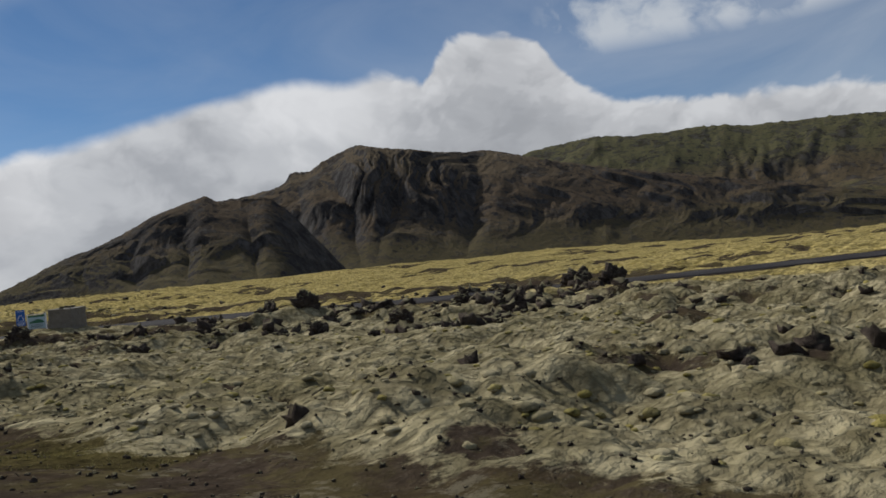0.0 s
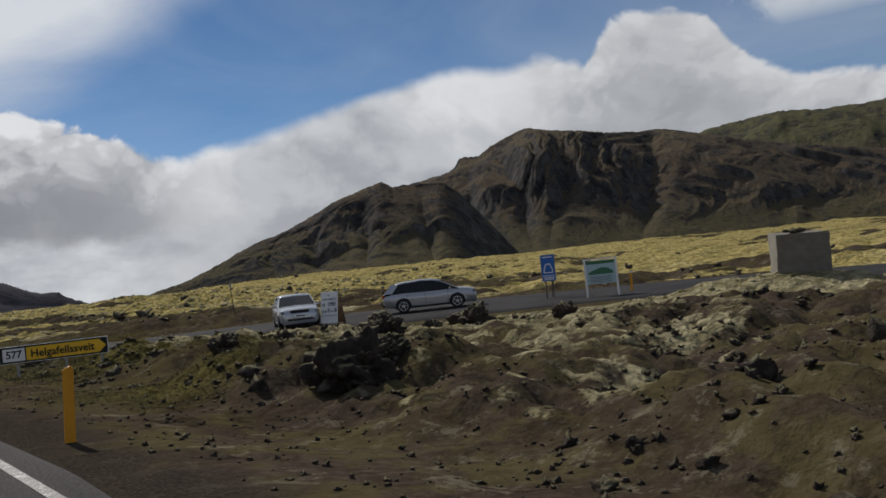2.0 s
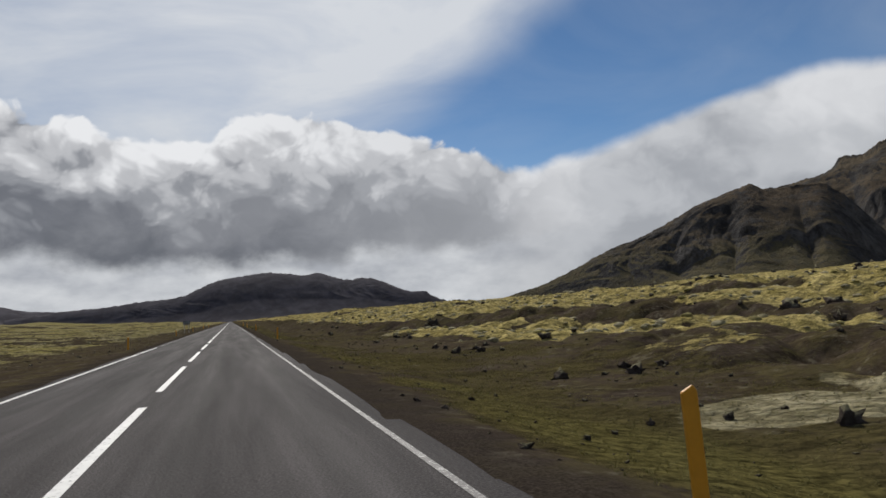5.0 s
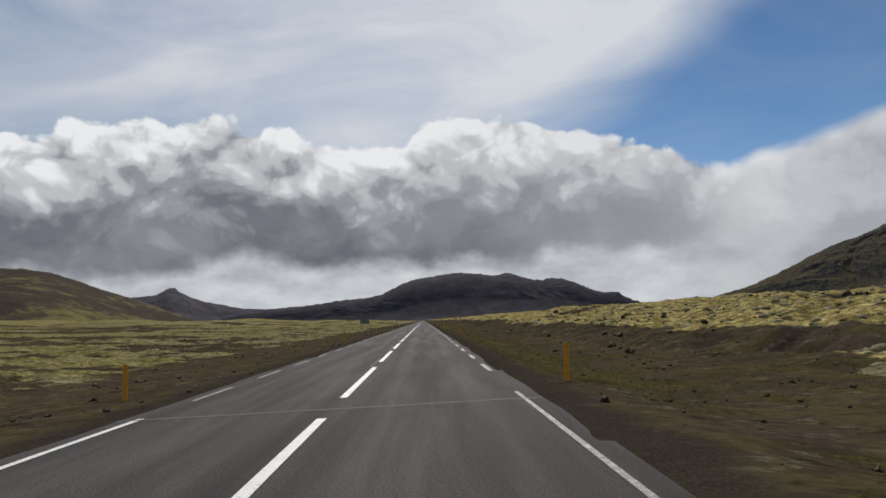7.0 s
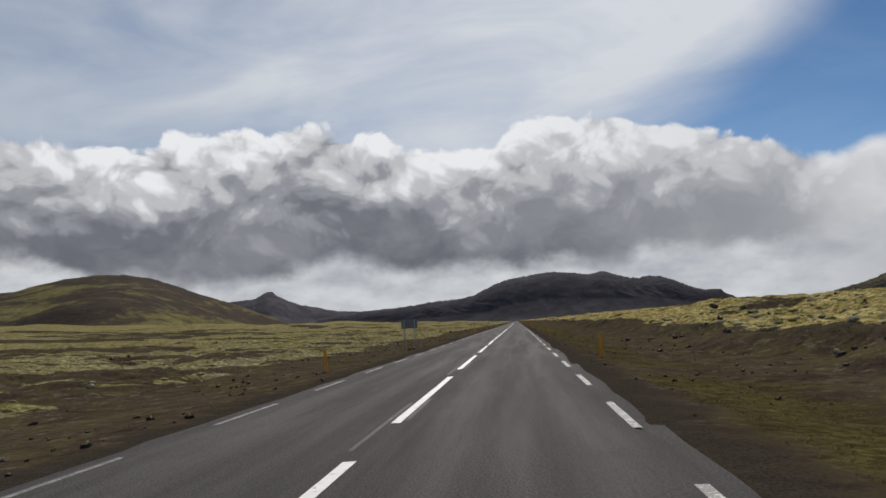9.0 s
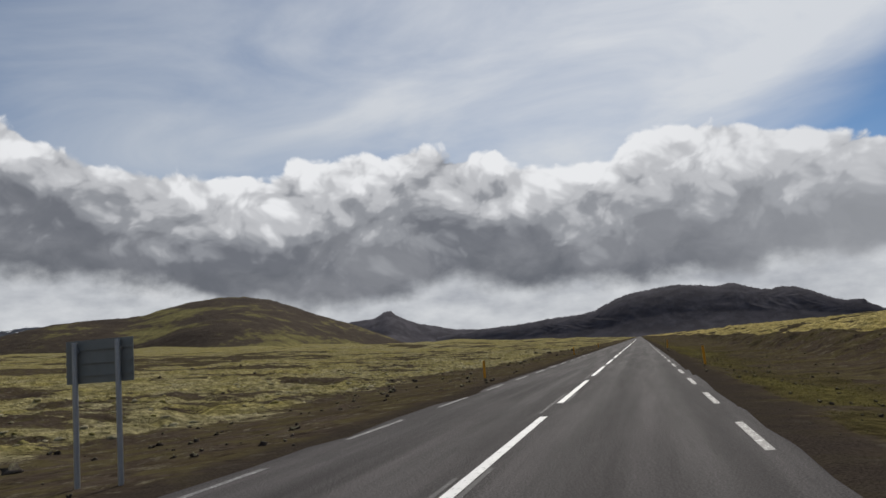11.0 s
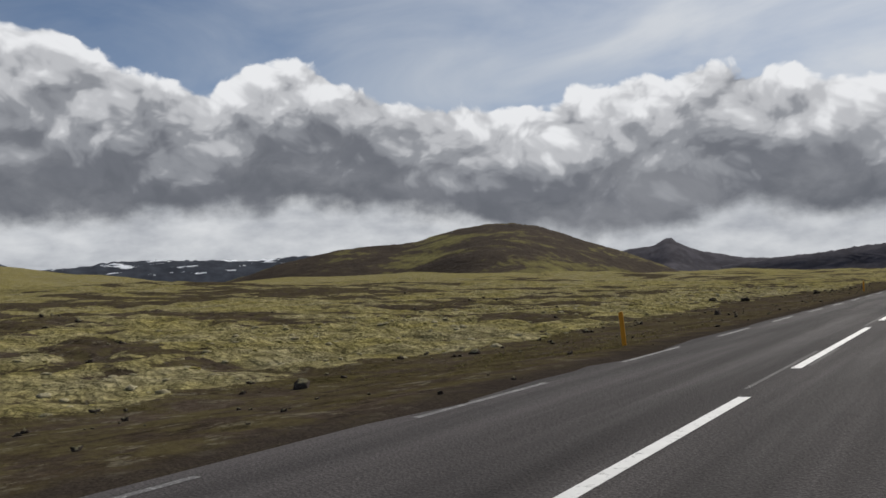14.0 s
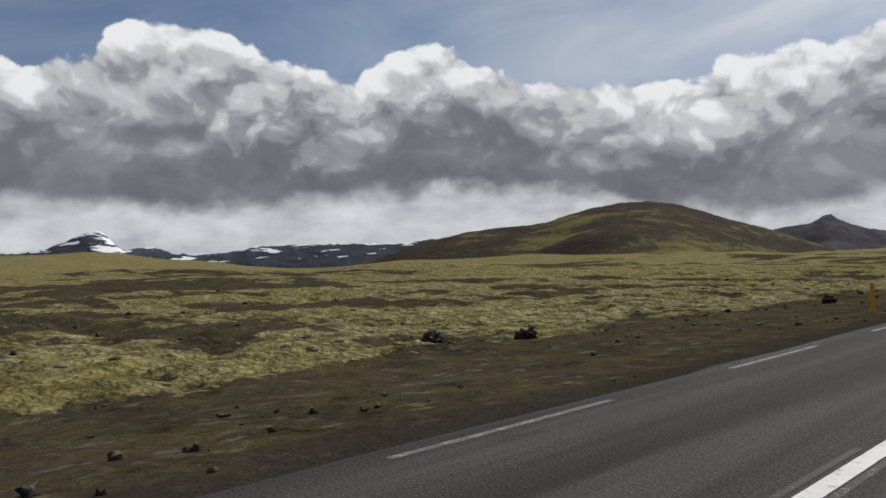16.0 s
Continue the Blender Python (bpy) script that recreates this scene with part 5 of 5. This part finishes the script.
def info_board():
    x, y = 28.65, 61.3
    e = thing("information_board", facing(x, y, ground_at(x, y) - 0.36, 228), "white framed information board with a green mountain picture", "information board")
    for s in (-0.66, 0.66):
        part("post", box(0.09, 0.09, 1.85, (s, 0, 1.03), 0.008), WHITE, e)
        part("brace", rod(0.03, (s, 0.05, 1.25), (s, 1.0, 0.34)), DARK_METAL, e, "dark slanting brace")
    part("board", box(1.24, 0.03, 1.0, (0, 0, 1.40), 0.004), PALE, e)
    part("header", box(1.24, 0.008, 0.13, (0, -0.020, 1.82), 0.002), GREEN, e, "green header strip")
    part("picture_sky", box(1.10, 0.006, 0.42, (0, -0.019, 1.50), 0.001), PALE, e)
    part("picture_mountain", prism([(-0.52, 1.31), (0.52, 1.31), (0.52, 1.42), (0.30, 1.56), (0.05, 1.60), (-0.22, 1.52), (-0.52, 1.40)], 0.006, Matrix.Translation((0, -0.025, 0))), GREEN, e)
    for k in range(4):
        part("text_bar", box(0.95 - 0.12 * (k % 2), 0.004, 0.022, (-0.03, -0.020, 1.20 - 0.07 * k), 0.001), DARK_METAL, e)
    part("cap", box(1.46, 0.12, 0.05, (0, 0, 1.97), 0.006), WHITE, e)
    return e


info_board()


def service_sign():
    x, y = 28.9, 64.6
    e = thing("service_sign", facing(x, y, ground_at(x, y), 218), "blue and white service sign on two dark posts", "road sign")
    for s in (-0.17, 0.17):
        part("post", box(0.06, 0.05, 2.2, (s, 0.045, 0.9), 0.005), DARK_METAL, e)
    part("brace", rod(0.025, (0.17, 0.06, 1.1), (0.25, 1.2, 0.0)), DARK_METAL, e)
    part("board", box(0.64, 0.03, 1.22, (0, 0, 1.42), 0.006), BLUE, e)
    part("white_rim", box(0.58, 0.006, 0.03, (0, -0.018, 1.06), 0.001), WHITE, e)
    for z, w in ((0.97, 0.50), (0.89, 0.44), (1.92, 0.46)):
        part("text_bar", box(w, 0.006, 0.045, (0, -0.018, z), 0.001), WHITE, e)
    part("pictogram", prism([(-0.22, 1.18), (0.22, 1.18), (0.22, 1.34), (0.10, 1.62), (-0.10, 1.62), (-0.22, 1.34)], 0.006, Matrix.Translation((0, -0.018, 0))), WHITE, e, "white pictogram")
    part("pictogram_field", prism([(-0.17, 1.22), (0.17, 1.22), (0.17, 1.33), (0.08, 1.57), (-0.08, 1.57), (-0.17, 1.33)], 0.006, Matrix.Translation((0, -0.023, 0))), BLUE, e)
    return e


service_sign()


def snow_pole():
    x, y = 21.9, 83.5
    e = thing("snow_pole", pose(x, y, ground_at(x, y), 0, -4, 0), "thin weathered wooden snow pole with a white top plate", "snow pole")
    part("pole", rod(0.035, (0, 0, -0.3), (0, 0, 1.85), 8, 0.028), DARK_METAL, e)
    part("plate", prism([(-0.09, 1.86), (-0.03, 1.66), (0.03, 1.66), (0.09, 1.86)], 0.02), WHITE, e, "white top plate")
    part("band", rod(0.038, (0, 0, 1.0), (0, 0, 1.12), 8), YELLOW, e, "yellow band")


snow_pole()


def stake(x, y, label):
    e = thing("stake", pose(x, y, ground_at(x, y), 0, 2, 0), label, "stake")
    part("shaft", box(0.09, 0.09, 0.95, (0, 0, 0.35), 0.01), YELLOW, e)
    part("cap", box(0.10, 0.10, 0.06, (0, 0, 0.84), 0.01), WHITE, e)


stake(31.0, 61.6, "short pale yellow wooden stake beside the board")


def sign_back():
    x, y = -5.25, 229.7
    e = thing("road_sign", facing(x, y, ground_at(x, y), 2), "rectangular road sign seen from its grey back on two posts", "road sign")
    top = 1.83 - ground_at(x, y)
    part("panel", box(1.06, 0.02, 0.58, (0, 0, top - 0.29), 0.004), SIGN_BACK, e)
    for z in (top - 0.12, top - 0.30, top - 0.47):
        part("stiffener", box(1.04, 0.025, 0.035, (0, 0.022, z), 0.003), SIGN_BACK, e)
    for s in (-0.34, 0.34):
        part("post", rod(0.038, (s, 0.07, -0.3), (s, 0.07, top - 0.02)), GREY_METAL, e)
        part("clamp", box(0.10, 0.03, 0.05, (s, 0.045, top - 0.14), 0.004), GREY_METAL, e)
    return e


sign_back()


def concrete_block():
    x, y = 26.2, 51.3
    e = thing("concrete_block", pose(x, y, float(land(x, y)[0]) + 0.1, 2, -3, 35), "weathered rough concrete block topped with stones", "concrete block")
    bm = bmesh.new()
    bmesh.ops.create_cube(bm, size=1, matrix=Matrix.Diagonal((1.9, 1.5, 1.5, 1)))
    bmesh.ops.subdivide_edges(bm, edges=bm.edges[:], cuts=9, use_grid_fill=True)
    for v in bm.verts:
        k = noise.fractal(v.co * 1.7, 0.7, 2.1, 4)
        v.co *= 1 + 0.045 * k
        v.co.x *= 1 - 0.05 * v.co.z
        v.co.z += 0.45 + 0.05 * noise.noise(v.co * 0.9)
    part("block", bm, CONCRETE, e)
    for i, (dx, dy, w) in enumerate(((-0.4, 0.1, 0.42), (0.05, 0.0, 0.55), (0.45, -0.15, 0.38), (0.2, 0.3, 0.3))):
        ob = new("capstone", ROCKS[(i + 2) % 5])
        ob.parent = e
        ob.matrix_basis = pose(dx, dy, 1.24, 0, 0, i * 60) @ Matrix.Diagonal((w, w, w * 0.5, 1))
    return e


concrete_block()


# ---- cars ----
def loft(stations, mirror=True):
    """A closed skin through cross sections: each station is x and a list of (y, z) from the bottom middle round to the top middle."""
    bm = bmesh.new()
    rings = []
    for x, sec in stations:
        half = [bm.verts.new((x, y, z)) for y, z in sec]
        other = [bm.verts.new((x, -y, z)) for y, z in sec[::-1]]
        rings.append(half + other)
    for a, b in zip(rings, rings[1:]):
        for i in range(len(a)):
            j = (i + 1) % len(a)
            bm.faces.new((a[i], a[j], b[j], b[i]))
    bm.faces.new(rings[0]), bm.faces.new(rings[-1][::-1])
    bmesh.ops.remove_doubles(bm, verts=bm.verts, dist=0.0005)
    return bm


def wheel(parent, x, y, r, turn=0.0):
    side = 1 if y > 0 else -1
    w = part("wheel", rod(r, (x, y - 0.11, r), (x, y + 0.11, r), 28), RUBBER, parent)
    bev = w.modifiers.new("edge", "BEVEL")
    bev.width, bev.segments, bev.limit_method = 0.03, 2, "ANGLE"
    part("rim", rod(r * 0.68, (x, y + side * 0.108, r), (x, y + side * 0.118, r), 28), ALLOY, w)
    for k in range(5):
        a = radians(72 * k + 10)
        m = pose(x, y + side * 0.121, r) @ pose(0, 0, 0, 0, 72 * k + 10, 0)
        part("spoke_gap", prism([(0.05, r * 0.22), (-0.05, r * 0.22), (-0.09, r * 0.58), (0.09, r * 0.58)], 0.008, m @ pose(0, 0, 0, 0, 36, 0)), TRIM, w)
    part("hub", rod(0.05, (x, y + side * 0.12, r), (x, y + side * 0.13, r), 14), ALLOY, w)
    return w


def wagon(m, paint, label, L=4.6, W=1.80, H=1.46, long_roof=True):
    """An estate car; local +X is ahead, z = 0 the road."""
    e = thing("car", m, label, "car", "parked cars")
    hw = W / 2
    f, b = L / 2, -L / 2
    wb = L * 0.287
    R = 0.325
    # lower body: bonnet line, belt line and tail
    prof = [(b, 0.50, 0.86, 0.80), (b + 0.06, 0.34, 0.93, 0.90), (b + 0.35, 0.26, 0.96, 0.985), (-wb, 0.24, 0.975, 1.0), (-0.4, 0.20, 0.955, 1.0), (0.5, 0.20, 0.945, 1.0),
            (0.95, 0.20, 0.975, 0.99), (wb, 0.22, 0.955, 0.98), (f - 0.50, 0.22, 0.91, 0.95), (f - 0.24, 0.20, 0.86, 0.90), (f - 0.09, 0.20, 0.80, 0.83), (f - 0.02, 0.22, 0.70, 0.76), (f, 0.26, 0.56, 0.72)]
    st = []
    for x, zb, zt, k in prof:
        w = hw * k
        zm = zb + (zt - zb) * 0.55
        st.append((x, [(0, zb), (w * 0.86, zb), (w * 0.98, zb + 0.10), (w, zm), (w * 0.985, zt - 0.10), (w * 0.90, zt - 0.012), (w * 0.6, zt + 0.012), (0, zt + 0.025)]))
    body = part("body", loft(st), paint, e, smooth=True)
    es = body.modifiers.new("crease", "EDGE_SPLIT")
    es.split_angle = radians(40)
    # cabin: glass house with a painted roof
    if long_roof:
        roof = [(b + 0.10, 0.99), (b + 0.32, 1.30), (b + 0.75, H - 0.045), (-0.55, H - 0.008), (0.10, H - 0.02), (0.42, H - 0.10), (1.22, 0.945)]
    else:
        roof = [(b + 0.10, 0.98), (b + 0.36, 1.30), (b + 0.85, H - 0.07), (-0.45, H - 0.005), (0.18, H - 0.03), (0.58, H - 0.13), (1.40, 0.93)]
    st = []
    for x, z in roof:
        t = (z - 0.92) / (H - 0.92)
        w = hw * (0.94 - 0.20 * t)
        st.append((x, [(0, 0.88), (hw * 0.93, 0.88), (hw * 0.93, 0.95), (w, z - 0.035), (w * 0.90, z - 0.006), (0, z + 0.012)]))
    part("cabin", loft(st), GLASS, e, "dark tinted windows", smooth=False)
    top = []
    for x, z in roof[1:6]:
        t = (z - 0.92) / (H - 0.92)
        w = hw * (0.945 - 0.20 * t)
        top.append((x, [(0, z - 0.02), (w * 1.005, z - 0.10), (w * 1.01, z - 0.04), (w * 0.90, z + 0.004), (0, z + 0.022)]))
    part("roof", loft(top), paint, e, smooth=True)
    # pillars in body colour along the glass
    def pillar(x0, z0, x1, z1, wd, mat):
        for s in (1, -1):
            bm = bmesh.new()
            q = []
            for x, z in ((x0, z0), (x1, z1)):
                t = (z - 0.92) / (H - 0.92)
                y = s * (hw * (0.945 - 0.205 * t) + 0.006)
                q.append([bm.verts.new((x - wd / 2, y, z)), bm.verts.new((x + wd / 2, y, z)), bm.verts.new((x + wd / 2, y - s * 0.05, z)), bm.verts.new((x - wd / 2, y - s * 0.05, z))])
            for i in range(4):
                bm.faces.new((q[0][i], q[0][(i + 1) % 4], q[1][(i + 1) % 4], q[1][i]))
            bm.faces.new(q[0]), bm.faces.new(q[1][::-1])
            part("pillar", bm, mat, e)
    pillar(1.22 if long_roof else 1.38, 0.93, 0.40, H - 0.09, 0.09, paint)
    pillar(b + 0.26, 0.96, b + 0.62, H - 0.12, 0.20 if long_roof else 0.40, paint)
    pillar(-0.22, 0.93, -0.26, H - 0.05, 0.07, TRIM)
    pillar(-1.08, 0.94, -1.12, H - 0.06, 0.06, TRIM)
    for s in (1, -1):
        if long_roof:
            part("roof_rail", rod(0.013, (b + 0.75, s * hw * 0.70, H - 0.03), (0.05, s * hw * 0.71, H - 0.005), 6), GREY_METAL, e)
        mi = part("wing_mirror", box(0.12, 0.17, 0.12, (0.98, s * (hw + 0.06), 0.98), 0.03), paint, e)
        part("mirror_glass", box(0.012, 0.13, 0.09, (0.915, s * (hw + 0.06), 0.98), 0.003), GLASS, mi)
        part("headlamp", box(0.18, 0.46, 0.12, (0, 0, 0), 0.03, pose(f - 0.19, s * (hw * 0.68), 0.735, 0, 14, -s * 32)), LENS, e, "clear headlamp")
        part("tail_lamp", box(0.20, 0.16, 0.17, (b + 0.085, s * (hw * 0.80), 0.83), 0.03), RED, e, "red tail lamp")
        part("fog_lamp", box(0.05, 0.20, 0.08, (f - 0.06, s * hw * 0.60, 0.40), 0.015), TRIM, e)
        part("sill", box(wb * 2 - 0.75, 0.05, 0.09, (0, s * (hw - 0.02), 0.24), 0.015), TRIM, e)
        for x in (-0.10, -1.0):
            part("door_handle", box(0.17, 0.025, 0.03, (x, s * (hw + 0.008), 0.80), 0.008), paint, e)
        for x in (0.86, -0.22, -1.06):
            part("door_seam", box(0.012, 0.006, 0.62, (x, s * (hw + 0.001), 0.60), 0.0), TRIM, e)
        for x in (wb, -wb):
            arch = [(x + 0.39 * math.cos(radians(a)), R + 0.39 * math.sin(radians(a))) for a in range(-20, 201, 20)]
            part("wheel_arch", prism(arch, 0.08, Matrix.Translation((0, s * (hw * 0.985 - 0.02), 0))), TRIM, e)
            wheel(e, x, s * (hw - 0.10), R)
    part("grille_rim", box(0.13, hw * 0.96, 0.02, (f - 0.07, 0, 0.812), 0.006), GREY_METAL, e, "chrome grille rim")
    part("grille", box(0.14, hw * 0.92, 0.15, (f - 0.075, 0, 0.725), 0.025), TRIM, e, "black grille")
    part("lower_grille", box(0.16, hw * 1.25, 0.13, (f - 0.068, 0, 0.40), 0.02), TRIM, e)
    part("number_plate", box(0.02, 0.50, 0.105, (f + 0.008, 0, 0.555), 0.003), WHITE, e)
    part("plate_bar", box(0.006, 0.38, 0.05, (f + 0.020, 0, 0.555), 0.001), DARK_METAL, e)
    part("number_plate", box(0.02, 0.50, 0.105, (b - 0.004, 0, 0.70), 0.003), WHITE, e)
    part("plate_bar", box(0.006, 0.38, 0.05, (b - 0.016, 0, 0.70), 0.001), DARK_METAL, e)
    part("rear_bumper", box(0.10, W * 0.86, 0.14, (b + 0.04, 0, 0.40), 0.03), TRIM, e)
    part("wiper", rod(0.008, (1.10, -0.45, 0.985), (1.02, 0.25, 1.03), 5), TRIM, e)
    return e


def heading(x, y, az):
    return pose(x, y, ground_at(x, y) + 0.01, 0, 0, 90 - az)


wagon(heading(19.6, 71.9, 203.5), CAR_WHITE, "white estate car parked on the dark asphalt lay-by", 4.66, 1.81, 1.47, True)
wagon(heading(25.7, 69.6, 127), CAR_SILVER, "silver hatchback estate parked on the dark asphalt lay-by", 4.48, 1.78, 1.50, False)
